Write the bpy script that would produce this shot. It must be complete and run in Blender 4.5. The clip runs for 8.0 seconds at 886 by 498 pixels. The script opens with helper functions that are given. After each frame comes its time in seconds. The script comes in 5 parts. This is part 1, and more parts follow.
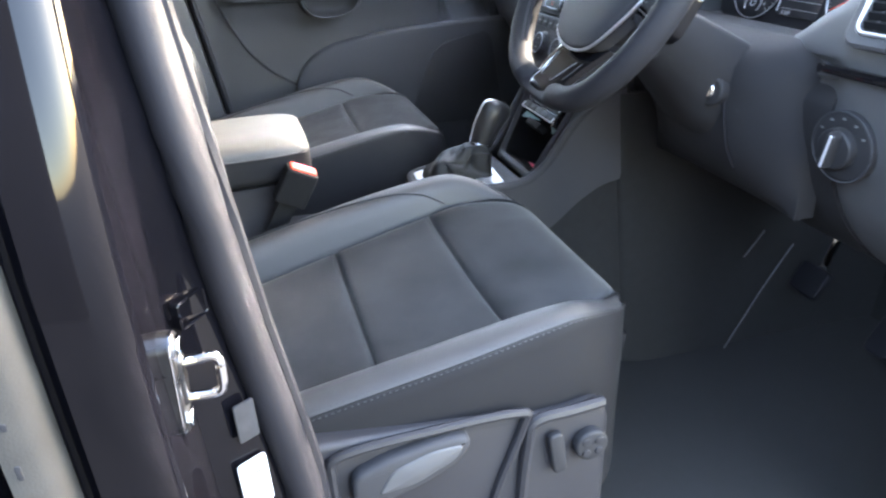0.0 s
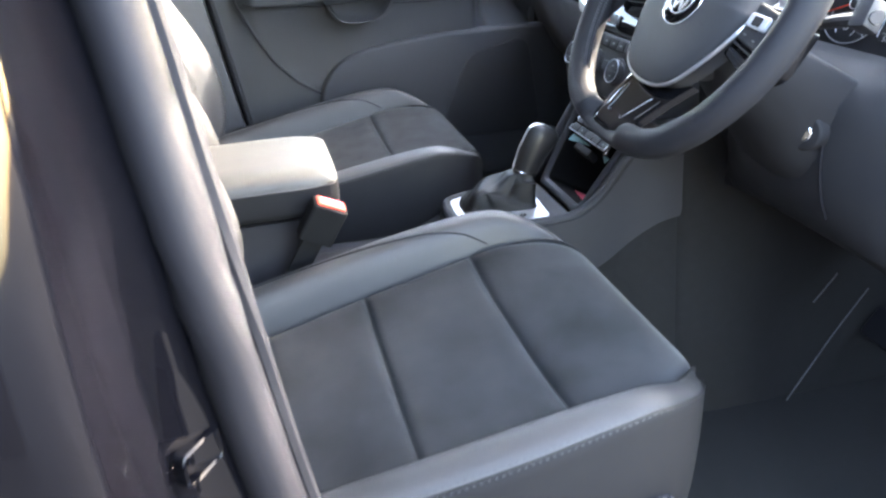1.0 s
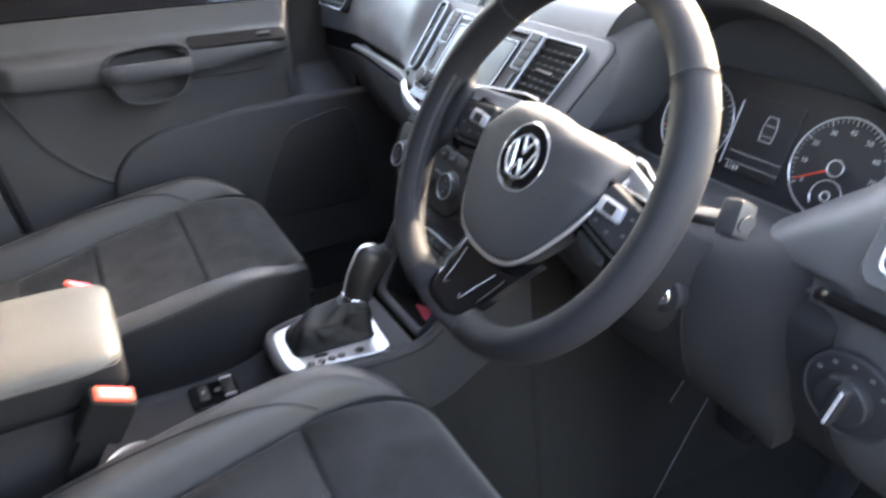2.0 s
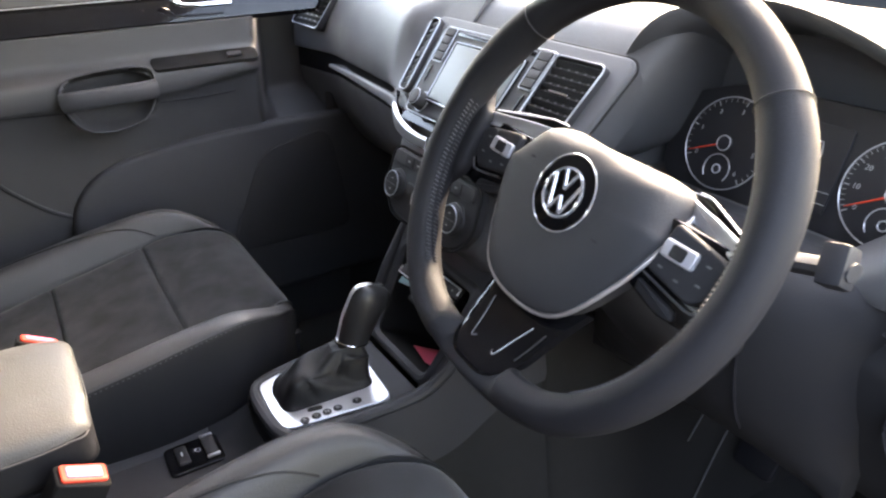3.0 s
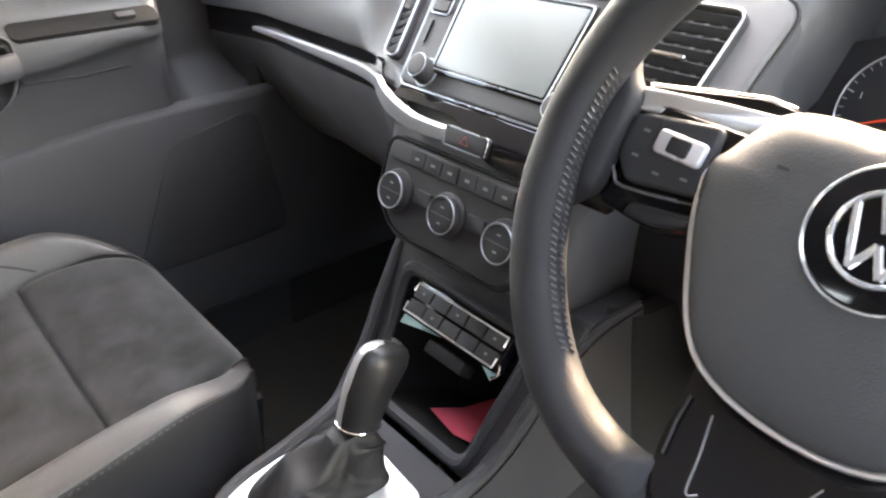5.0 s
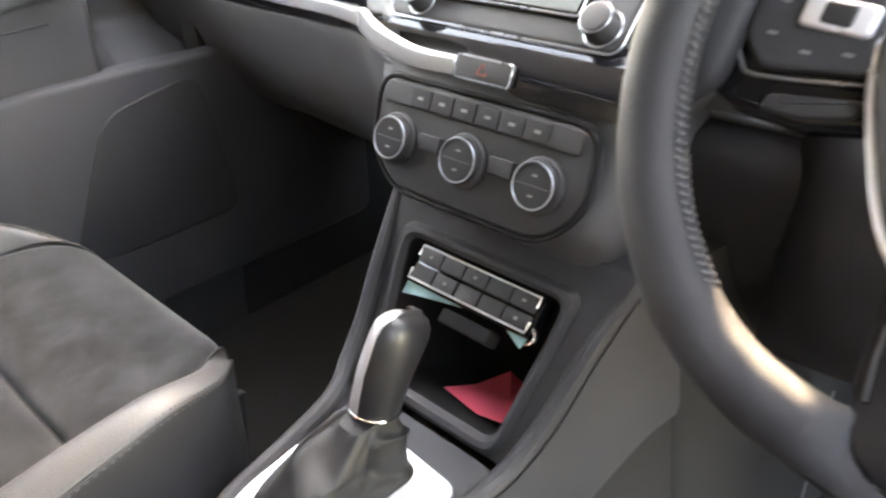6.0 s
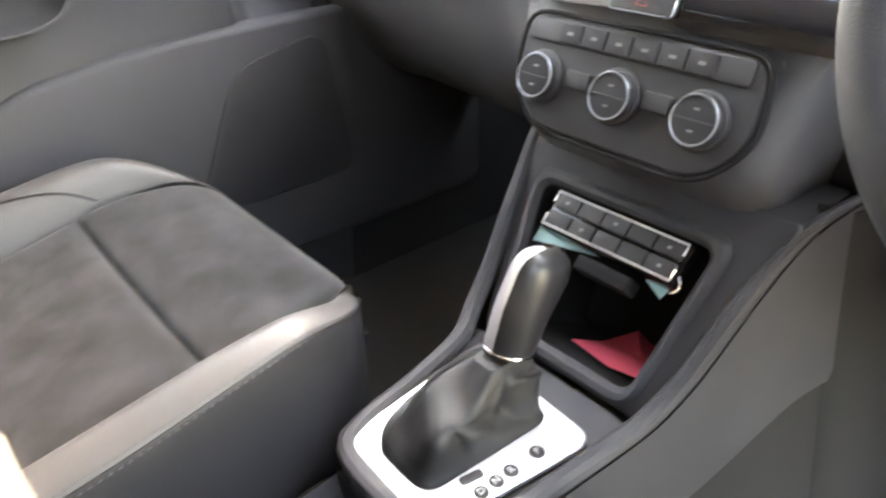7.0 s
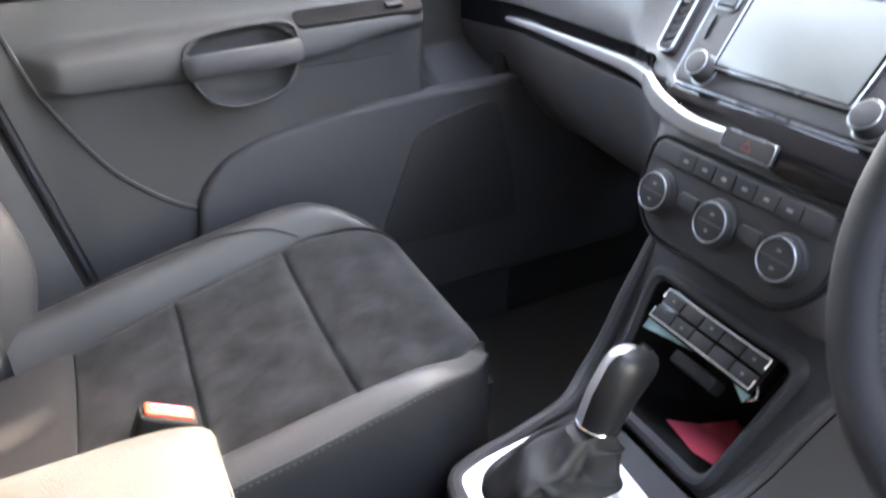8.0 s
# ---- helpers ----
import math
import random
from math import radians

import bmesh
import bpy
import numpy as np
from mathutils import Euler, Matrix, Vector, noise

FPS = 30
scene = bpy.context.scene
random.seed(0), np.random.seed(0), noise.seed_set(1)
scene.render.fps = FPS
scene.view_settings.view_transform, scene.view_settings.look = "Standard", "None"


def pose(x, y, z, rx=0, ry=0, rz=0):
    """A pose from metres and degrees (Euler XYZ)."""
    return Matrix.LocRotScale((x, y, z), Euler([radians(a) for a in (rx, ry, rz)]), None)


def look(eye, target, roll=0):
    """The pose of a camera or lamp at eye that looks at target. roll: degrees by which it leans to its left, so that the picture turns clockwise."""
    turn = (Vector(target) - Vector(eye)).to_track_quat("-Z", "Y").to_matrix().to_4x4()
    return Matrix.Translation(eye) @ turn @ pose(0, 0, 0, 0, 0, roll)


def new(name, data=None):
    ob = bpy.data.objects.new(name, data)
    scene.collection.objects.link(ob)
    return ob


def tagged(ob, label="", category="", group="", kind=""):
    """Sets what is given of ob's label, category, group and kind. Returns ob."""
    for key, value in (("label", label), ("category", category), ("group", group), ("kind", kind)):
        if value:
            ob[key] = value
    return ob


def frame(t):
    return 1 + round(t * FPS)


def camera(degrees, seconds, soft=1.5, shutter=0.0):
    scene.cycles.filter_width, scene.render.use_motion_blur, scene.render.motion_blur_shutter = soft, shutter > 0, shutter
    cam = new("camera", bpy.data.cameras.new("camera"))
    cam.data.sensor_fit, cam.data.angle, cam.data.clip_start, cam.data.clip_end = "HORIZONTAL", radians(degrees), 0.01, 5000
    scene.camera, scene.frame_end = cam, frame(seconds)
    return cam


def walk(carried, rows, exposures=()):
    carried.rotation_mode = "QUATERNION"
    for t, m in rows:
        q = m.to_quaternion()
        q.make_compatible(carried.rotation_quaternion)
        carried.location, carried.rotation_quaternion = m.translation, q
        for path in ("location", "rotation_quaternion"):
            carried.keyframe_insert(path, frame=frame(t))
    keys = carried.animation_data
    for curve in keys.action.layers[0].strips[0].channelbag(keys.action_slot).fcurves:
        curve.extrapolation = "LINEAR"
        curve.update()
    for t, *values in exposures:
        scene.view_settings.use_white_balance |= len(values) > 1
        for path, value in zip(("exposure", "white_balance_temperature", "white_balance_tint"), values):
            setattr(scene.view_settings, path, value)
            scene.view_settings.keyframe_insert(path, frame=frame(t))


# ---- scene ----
cam = camera(63.1, 8.0, soft=2.2, shutter=0.4)
PATH = [
    (0, (1.272, 0.131, 1.225), (-0.456, 0.604, 0.335), -3.3),
    (0.5, (1.233, 0.139, 1.226), (-0.511, 0.517, 0.323), -3.1),
    (1, (1.121, 0.134, 1.244), (-0.607, 0.565, 0.333), -2.7),
    (1.5, (1.004, 0.17, 1.302), (-0.638, 0.824, 0.365), -2.4),
    (2, (0.914, 0.246, 1.354), (-0.66, 1.062, 0.429), -1.5),
    (2.2, (0.892, 0.28, 1.36), (-0.678, 1.134, 0.462), -1.5),
    (3.3, (0.775, 0.233, 1.334), (-0.749, 1.169, 0.441), -1.4),
    (3.5, (0.759, 0.237, 1.339), (-0.757, 1.188, 0.445), -1.5),
    (4, (0.7, 0.264, 1.316), (-0.765, 1.287, 0.417), -1.3),
    (4.5, (0.575, 0.295, 1.292), (-0.824, 1.37, 0.35), -1.4),
    (4.7, (0.523, 0.294, 1.283), (-0.859, 1.375, 0.322), -1.3),
    (5.8, (0.404, 0.261, 1.215), (-0.774, 1.535, 0.222), -0.7),
    (6, (0.368, 0.276, 1.196), (-0.812, 1.539, 0.191), -1.2),
    (6.5, (0.32, 0.272, 1.17), (-0.882, 1.516, 0.167), -1.4),
    (7, (0.343, 0.234, 1.15), (-0.991, 1.326, 0.135), -2.0),
    (7.5, (0.39, 0.219, 1.183), (-1.122, 1.03, 0.156), -3.4),
    (8, (0.438, 0.237, 1.275), (-1.167, 0.917, 0.293), -3.6),
]

EXPOSE = [(0.0, 5.40, 7800, 14), (0.6, 5.55, 7800, 14), (1.5, 5.40, 8100, 15), (2.2, 4.95, 8900, 18), (3.5, 4.80, 9600, 20), (4.0, 5.20, 10100, 19), (4.5, 5.60, 10500, 18), (5.8, 6.20, 11700, 18), (6.6, 6.85, 12000, 18), (7.2, 6.35, 11000, 17), (8.0, 5.85, 9000, 18)]
walk(cam, [(t, look(eye, target, roll)) for t, eye, target, roll in PATH], EXPOSE)

# ---- light ----
SUN_DIR = Vector((-0.30, 0.87, 0.50)).normalized()
world = bpy.data.worlds.new("sky")
scene.world = world
world.use_nodes = True
wn = world.node_tree
sky = wn.nodes.new("ShaderNodeTexSky")
sky.sky_type, sky.sun_disc = "NISHITA", False
sky.sun_elevation = math.asin(SUN_DIR.z)
sky.sun_rotation = math.atan2(SUN_DIR.x, SUN_DIR.y)
wn.links.new(sky.outputs[0], wn.nodes["Background"].inputs[0])
wn.nodes["Background"].inputs[1].default_value = 0.15
sun = new("sun", bpy.data.lights.new("sun", "SUN"))
sun.data.energy, sun.data.angle, sun.data.color = 0.75, radians(1.0), (1.0, 0.985, 0.94)
sun.matrix_world = look(SUN_DIR * 30, (0, 0, 0))


# ---- materials ----
def material(name, colour, rough=0.5, metal=0.0, grain=0.0, grain_scale=900.0, mottle=0.15, mottle_scale=9.0, coat=0.0, sheen=0.0, spec=0.5, rough_vary=0.08, cells=False, swirl=0.0):
    """A surface with its colour and gloss varied at a large and a small scale, and fine relief."""
    m = bpy.data.materials.new(name)
    m.use_nodes = True
    nt = m.node_tree
    b = nt.nodes["Principled BSDF"]
    b.inputs["Metallic"].default_value = metal
    b.inputs["Coat Weight"].default_value = coat
    b.inputs["Coat Roughness"].default_value = 0.04
    b.inputs["Sheen Weight"].default_value = sheen
    b.inputs["Sheen Roughness"].default_value = 0.4
    b.inputs["Specular IOR Level"].default_value = spec
    tc = nt.nodes.new("ShaderNodeTexCoord")
    big = nt.nodes.new("ShaderNodeTexNoise")
    big.inputs["Scale"].default_value, big.inputs["Detail"].default_value, big.inputs["Distortion"].default_value = mottle_scale, 5, swirl
    nt.links.new(tc.outputs["Object"], big.inputs["Vector"])
    fine = nt.nodes.new("ShaderNodeTexVoronoi" if cells else "ShaderNodeTexNoise")
    fine.inputs["Scale"].default_value = grain_scale
    nt.links.new(tc.outputs["Object"], fine.inputs["Vector"])
    ramp = nt.nodes.new("ShaderNodeMapRange")
    ramp.inputs["From Min"].default_value, ramp.inputs["From Max"].default_value = 0.3, 0.7
    ramp.inputs["To Min"].default_value, ramp.inputs["To Max"].default_value = 1 - mottle, 1 + mottle
    nt.links.new(big.outputs[0], ramp.inputs["Value"])
    mul = nt.nodes.new("ShaderNodeVectorMath")
    mul.operation = "SCALE"
    mul.inputs[0].default_value = colour
    nt.links.new(ramp.outputs[0], mul.inputs["Scale"])
    nt.links.new(mul.outputs[0], b.inputs["Base Color"])
    rr = nt.nodes.new("ShaderNodeMapRange")
    rr.inputs["From Min"].default_value, rr.inputs["From Max"].default_value = 0.3, 0.7
    rr.inputs["To Min"].default_value, rr.inputs["To Max"].default_value = max(rough - rough_vary, 0.02), min(rough + rough_vary, 1)
    nt.links.new(big.outputs[0], rr.inputs["Value"])
    nt.links.new(rr.outputs[0], b.inputs["Roughness"])
    if grain:
        bump = nt.nodes.new("ShaderNodeBump")
        bump.inputs["Strength"].default_value, bump.inputs["Distance"].default_value = grain, 0.0004
        nt.links.new(fine.outputs[0], bump.inputs["Height"])
        nt.links.new(bump.outputs[0], b.inputs["Normal"])
    return m


# armrest leather, lighter than the seats' to carry the brighter light on it
LITLEATHER = material("lit_armrest_leather", (0.040, 0.0405, 0.040), 0.5, spec=0.45, grain=0.5, grain_scale=600, cells=True, mottle=0.12)
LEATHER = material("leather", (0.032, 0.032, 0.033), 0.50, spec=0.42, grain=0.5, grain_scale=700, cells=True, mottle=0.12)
# leather below the seams, with the shade there put into its colour
SHADELEATHER = material("shaded_side_leather", (0.0085, 0.0085, 0.0098), 0.7, grain=0.3, grain_scale=900, cells=True, mottle=0.1, spec=0.18)
SUEDE = material("smooth_suede", (0.0225, 0.0240, 0.0258), 0.95, grain=0.6, grain_scale=1400, mottle=0.48, mottle_scale=8, sheen=0.14, spec=0.08, swirl=0.15)
NAPPED = material("brushed_suede", (0.0178, 0.0188, 0.0203), 0.95, grain=0.6, grain_scale=1400, mottle=0.55, mottle_scale=24, sheen=0.12, spec=0.08, swirl=0.25)
PLASTIC = material("grained_plastic", (0.028, 0.0285, 0.032), 0.68, spec=0.28, grain=0.35, grain_scale=1200, cells=True, mottle=0.08)
KNOBFACE = material("knob_face", (0.02, 0.02, 0.022), 0.75, mottle=0.06, spec=0.2)
PADSOFT = material("pad_plastic", (0.034, 0.0345, 0.037), 0.66, spec=0.34, grain=0.35, grain_scale=1000, cells=True, mottle=0.08)
SOFT = material("soft_dash_plastic", (0.055, 0.056, 0.060), 0.55, spec=0.45, grain=0.35, grain_scale=1100, cells=True, mottle=0.06)
DOORMAT = material("door_plastic", (0.0235, 0.024, 0.0265), 0.6, grain=0.35, grain_scale=1000, cells=True, mottle=0.08)
PIANO = material("piano_black", (0.005, 0.005, 0.006), 0.09, mottle=0.1, rough_vary=0.03, spec=0.32)
SILVER = material("satin_silver", (0.62, 0.62, 0.64), 0.34, metal=0.85, mottle=0.04, grain=0.05)
CHROME = material("chrome", (0.82, 0.83, 0.85), 0.1, metal=1.0, mottle=0.03, rough_vary=0.04)
BADGE = material("bright_badge_metal", (0.7, 0.71, 0.73), 0.24, metal=0.75, mottle=0.03)
TRIM = material("fine_trim_metal", (0.26, 0.27, 0.29), 0.32, metal=0.9, mottle=0.05)
SLAT = material("vent_slat", (0.007, 0.007, 0.008), 0.7, mottle=0.05, spec=0.12)
# fins coloured lighter than the slats for the sky light they catch
LITFIN = material("lit_vent_fin", (0.030, 0.030, 0.033), 0.42, mottle=0.06, spec=0.45)
PAINT = material("black_paint", (0.0025, 0.0025, 0.0036), 0.05, spec=0.22, mottle=0.15, rough_vary=0.02)
RUBBER = material("rubber_seal", (0.0105, 0.0105, 0.0135), 0.60, spec=0.20, grain=0.2, grain_scale=1500, mottle=0.12)
BLOCKWALL = material("blocking_wall_render", (0.034, 0.034, 0.036), 0.9, grain=0.6, grain_scale=120, mottle=0.2, mottle_scale=1.5)
KNEE = material("dark_knee_plastic", (0.0165, 0.0165, 0.0185), 0.7, spec=0.25, grain=0.35, grain_scale=1200, cells=True, mottle=0.1)
GREYRUBBER = material("dusty_rubber", (0.021, 0.020, 0.018), 0.8, grain=0.5, grain_scale=500, mottle=0.35, mottle_scale=40)
SEATPLASTIC = material("seat_plastic", (0.017, 0.017, 0.020), 0.5, spec=0.35, grain=0.2, grain_scale=1200, cells=True, mottle=0.08)
BINBLACK = material("bin_rubber", (0.006, 0.006, 0.0065), 0.85, spec=0.15, grain=0.3, grain_scale=600, mottle=0.15)
CARPET = material("carpet", (0.0085, 0.0084, 0.0086), 1.0, grain=1.0, grain_scale=900, mottle=0.35, mottle_scale=60)
RED = material("red_button", (0.42, 0.038, 0.022), 0.6, mottle=0.08, spec=0.2)
PINK = material("pink_paper", (0.72, 0.09, 0.15), 0.75, mottle=0.08)
TEAL = material("teal_paper", (0.28, 0.5, 0.52), 0.7, mottle=0.08)
WHITE = material("white_print", (0.36, 0.36, 0.36), 0.5, mottle=0.03)
LABEL = material("white_label", (0.5, 0.51, 0.53), 0.45, mottle=0.05)
LABELGREY = material("grey_label", (0.03, 0.031, 0.034), 0.9, spec=0.05, mottle=0.2, mottle_scale=60)
BUTTON = material("button_plastic", (0.018, 0.018, 0.020), 0.6, spec=0.3, mottle=0.06, grain=0.15)
KEYGREY = material("silver_key", (0.55, 0.56, 0.6), 0.35, metal=0.4, mottle=0.05)
LINER = material("headliner", (0.42, 0.41, 0.39), 0.95, grain=0.5, grain_scale=800, mottle=0.06)
SCREEN = material("screen_glass", (0.085, 0.095, 0.095), 0.38, spec=0.35, mottle=0.04, rough_vary=0.03)
DIAL = material("dial_face", (0.012, 0.012, 0.014), 0.4, mottle=0.05)
NEEDLE = material("red_needle", (0.7, 0.05, 0.02), 0.4, mottle=0.03)
ASPHALT = material("asphalt", (0.04, 0.04, 0.042), 0.9, grain=0.8, grain_scale=200, mottle=0.25, mottle_scale=2)
LACQUER = material("black_grip", (0.009, 0.009, 0.010), 0.36, spec=0.35, mottle=0.1)
GAITER = material("gaiter_leather", (0.0055, 0.0055, 0.006), 0.5, spec=0.26, grain=0.3, grain_scale=500, cells=True, mottle=0.1)
MARK = material("printed_symbol", (0.13, 0.13, 0.13), 0.6, mottle=0.1)
RIMLEATHER = material("rim_leather", (0.0130, 0.0130, 0.0155), 0.66, spec=0.26, grain=0.22, grain_scale=900, cells=True, mottle=0.12)
DARKMETAL = material("dark_steel", (0.055, 0.055, 0.058), 0.3, metal=0.85, mottle=0.15, mottle_scale=60)
EDGEGREY = material("pale_edge", (0.075, 0.075, 0.08), 0.6, mottle=0.3, mottle_scale=40)
STITCH = material("grey_thread", (0.05, 0.05, 0.053), 0.7, mottle=0.1)
THREAD = material("thread", (0.022, 0.022, 0.025), 0.7, mottle=0.1)


def glass(name, tint):
    m = bpy.data.materials.new(name)
    m.use_nodes = True
    b = m.node_tree.nodes["Principled BSDF"]
    b.inputs["Base Color"].default_value = (*tint, 1)
    b.inputs["Roughness"].default_value = 0.0
    b.inputs["Transmission Weight"].default_value = 1.0
    b.inputs["IOR"].default_value = 1.02
    return m


GLASS = glass("window_glass", (0.93, 0.96, 0.95))


# ---- mesh tools ----
def part(name, bm, mat, parent=None, label="", sharp=35):
    """Links a bmesh as one mesh object, under a thing or a part, with soft shading broken at sharp edges."""
    bmesh.ops.recalc_face_normals(bm, faces=bm.faces[:])
    lim = radians(sharp)
    for e in bm.edges:
        if len(e.link_faces) == 2 and e.calc_face_angle(0) > lim:
            e.smooth = False
    for f in bm.faces:
        f.smooth = True
    me = bpy.data.meshes.new(name)
    bm.to_mesh(me)
    bm.free()
    me.materials.append(mat)
    ob = new(name, me)
    if parent is not None:
        ob.parent = parent
        ob.matrix_parent_inverse = parent.matrix_world.inverted()
    if label:
        ob["label"] = label
    return ob


def thing(name, place, label, category, group="", kind=""):
    ob = new(name)
    ob.matrix_world = Matrix.Translation(place)
    ob.empty_display_size = 0.05
    return tagged(ob, label, category, group, kind)


def shift(ob, x, y, z):
    """Moves a whole thing with its parts."""
    ob.matrix_world = Matrix.Translation((x, y, z)) @ ob.matrix_world


def plane(origin, right, up):
    """A local frame: x along right, y along up, z out of the surface."""
    r = Vector(right).normalized()
    u = Vector(up)
    u = (u - r * u.dot(r)).normalized()
    n = r.cross(u)
    m = Matrix((r, u, n)).transposed().to_4x4()
    m.translation = origin
    return m


def rrect(w, h, r, n=4, cx=0.0, cy=0.0):
    out = []
    for k, (sx, sy) in enumerate(((1, 1), (-1, 1), (-1, -1), (1, -1))):
        for i in range(n + 1):
            a = math.pi / 2 * (k + i / n)
            out.append((cx + sx * (w / 2 - r) + r * math.cos(a), cy + sy * (h / 2 - r) + r * math.sin(a)))
    return out


def rounded(pts, r, n=4):
    """A polygon with its corners rounded off."""
    out = []
    for i, p in enumerate(pts):
        p, a, b = Vector(p), Vector(pts[i - 1]), Vector(pts[(i + 1) % len(pts)])
        da, db = (a - p), (b - p)
        ra, rb = min(r, da.length * 0.48), min(r, db.length * 0.48)
        s, e = p + da.normalized() * ra, p + db.normalized() * rb
        for k in range(n + 1):
            t = k / n
            q = s * (1 - t) ** 2 + p * 2 * t * (1 - t) + e * t * t
            out.append((q.x, q.y))
    return out


def circle(r, n=24, cx=0.0, cy=0.0):
    return [(cx + r * math.cos(2 * math.pi * i / n), cy + r * math.sin(2 * math.pi * i / n)) for i in range(n)]


def inset(pts, d):
    area = sum(a[0] * b[1] - b[0] * a[1] for a, b in zip(pts, pts[1:] + pts[:1]))
    s = 1 if area > 0 else -1
    out = []
    for i, p in enumerate(pts):
        a, b = Vector(pts[i - 1]), Vector(pts[(i + 1) % len(pts)])
        t = (b - a)
        if t.length < 1e-9:
            out.append(p)
            continue
        t.normalize()
        out.append((p[0] - t.y * d * s, p[1] + t.x * d * s))
    return out


def ring_faces(bm, a, b, closed=True):
    n = len(a)
    for i in range(n if closed else n - 1):
        bm.faces.new((a[i], a[(i + 1) % n], b[(i + 1) % n], b[i]))


def slab(pts, depth, m, bevel=0.0, dome=0.0, bm=None):
    """A plate of the given outline, its front at local z = 0 with a rounded edge, its back depth behind; dome bulges its front."""
    bm = bm or bmesh.new()
    levels = [(0.0, -depth)]
    if bevel:
        for k in range(4):
            a = math.pi / 2 * k / 3
            levels.append((bevel * (1 - math.cos(a)), -bevel * (1 - math.sin(a))))
    else:
        levels.append((0.0, 0.0))
    rings = [[bm.verts.new(m @ Vector((x, y, z))) for x, y in inset(pts, d)] for d, z in levels]
    for a, b in zip(rings, rings[1:]):
        ring_faces(bm, a, b)
    bm.faces.new(rings[0][::-1])
    if dome:
        base = inset(pts, levels[-1][0])
        cx, cy = sum(p[0] for p in base) / len(base), sum(p[1] for p in base) / len(base)
        last = rings[-1]
        for k in (0.8, 0.55, 0.28):
            ring = [bm.verts.new(m @ Vector((cx + (x - cx) * k, cy + (y - cy) * k, dome * (1 - k * k)))) for x, y in base]
            ring_faces(bm, last, ring)
            last = ring
        c = bm.verts.new(m @ Vector((cx, cy, dome)))
        for i in range(len(last)):
            bm.faces.new((last[i], last[(i + 1) % len(last)], c))
    else:
        bm.faces.new(rings[-1])
    return bm


def frame_slab(outer, inner, depth, m, bevel=0.0015):
    """A flat ring between two outlines with the same number of points, with rounded edges."""
    bm = bmesh.new()
    rows = [(outer, 0, -depth), (outer, 0, -bevel), (inset(outer, bevel), 0, 0), (inset(inner, -bevel), 0, 0), (inner, 0, -bevel), (inner, 0, -depth)]
    rings = [[bm.verts.new(m @ Vector((x, y, z))) for x, y in pts] for pts, _, z in rows]
    for a, b in zip(rings, rings[1:] + rings[:1]):
        ring_faces(bm, a, b)
    return bm


def smooth_path(pts, n=6, closed=False):
    """Points on a smooth curve through the given ones."""
    p = [Vector(q) for q in pts]
    out = []
    cnt = len(p)
    for i in range(cnt if closed else cnt - 1):
        if closed:
            a, b, c, d = p[i - 1], p[i], p[(i + 1) % cnt], p[(i + 2) % cnt]
        else:
            a, b, c, d = p[max(i - 1, 0)], p[i], p[i + 1], p[min(i + 2, cnt - 1)]
        for k in range(n):
            t = k / n
            out.append(0.5 * ((2 * b) + (c - a) * t + (2 * a - 5 * b + 4 * c - d) * t * t + (3 * b - a - 3 * c + d) * t**3))
    if not closed:
        out.append(p[-1])
    return out


def tube(path, r, seg=10, closed=False, flat=1.0, up=(0, 0, 1), bm=None):
    """A bar swept along a path. r: radius, or one for each point; flat: its height against its width."""
    bm = bm or bmesh.new()
    path = [Vector(p) for p in path]
    n = len(path)
    rs = r if isinstance(r, (list, tuple)) else [r] * n
    rings = []
    for i, p in enumerate(path):
        t = (path[(i + 1) % n] - path[i - 1]) if closed else (path[min(i + 1, n - 1)] - path[max(i - 1, 0)])
        t.normalize()
        a = t.cross(Vector(up))
        if a.length < 1e-3:
            a = t.cross(Vector((1, 0.1, 0)))
        a.normalize()
        b = a.cross(t)
        rings.append([bm.verts.new(p + rs[i] * (a * math.cos(2 * math.pi * k / seg) + b * flat * math.sin(2 * math.pi * k / seg))) for k in range(seg)])
    for a, b in zip(rings, rings[1:]):
        ring_faces(bm, a, b)
    if closed:
        ring_faces(bm, rings[-1], rings[0])
    else:
        bm.faces.new(rings[0][::-1])
        bm.faces.new(rings[-1])
    return bm


def loft(rings, cap=True):
    """A closed skin over rings of points."""
    bm = bmesh.new()
    vs = [[bm.verts.new(Vector(p)) for p in ring] for ring in rings]
    for a, b in zip(vs, vs[1:]):
        ring_faces(bm, a, b)
    if cap:
        bm.faces.new(vs[0][::-1])
        bm.faces.new(vs[-1])
    return bm


def sheet(f, nu, nv, back):
    """A panel over the grid f(u, v), with its back shifted by the vector back."""
    bm = bmesh.new()
    back = Vector(back)
    top = [[bm.verts.new(Vector(f(i / nu, j / nv))) for j in range(nv + 1)] for i in range(nu + 1)]
    low = [[bm.verts.new(v.co + back) for v in row] for row in top]
    for g in (top, low):
        for i in range(nu):
            for j in range(nv):
                bm.faces.new((g[i][j], g[i + 1][j], g[i + 1][j + 1], g[i][j + 1]))
    edge = [(i, 0) for i in range(nu)] + [(nu, j) for j in range(nv)] + [(i, nv) for i in range(nu, 0, -1)] + [(0, j) for j in range(nv, 0, -1)]
    for (a, b), (c, d) in zip(edge, edge[1:] + edge[:1]):
        bm.faces.new((top[a][b], top[c][d], low[c][d], low[a][b]))
    return bm


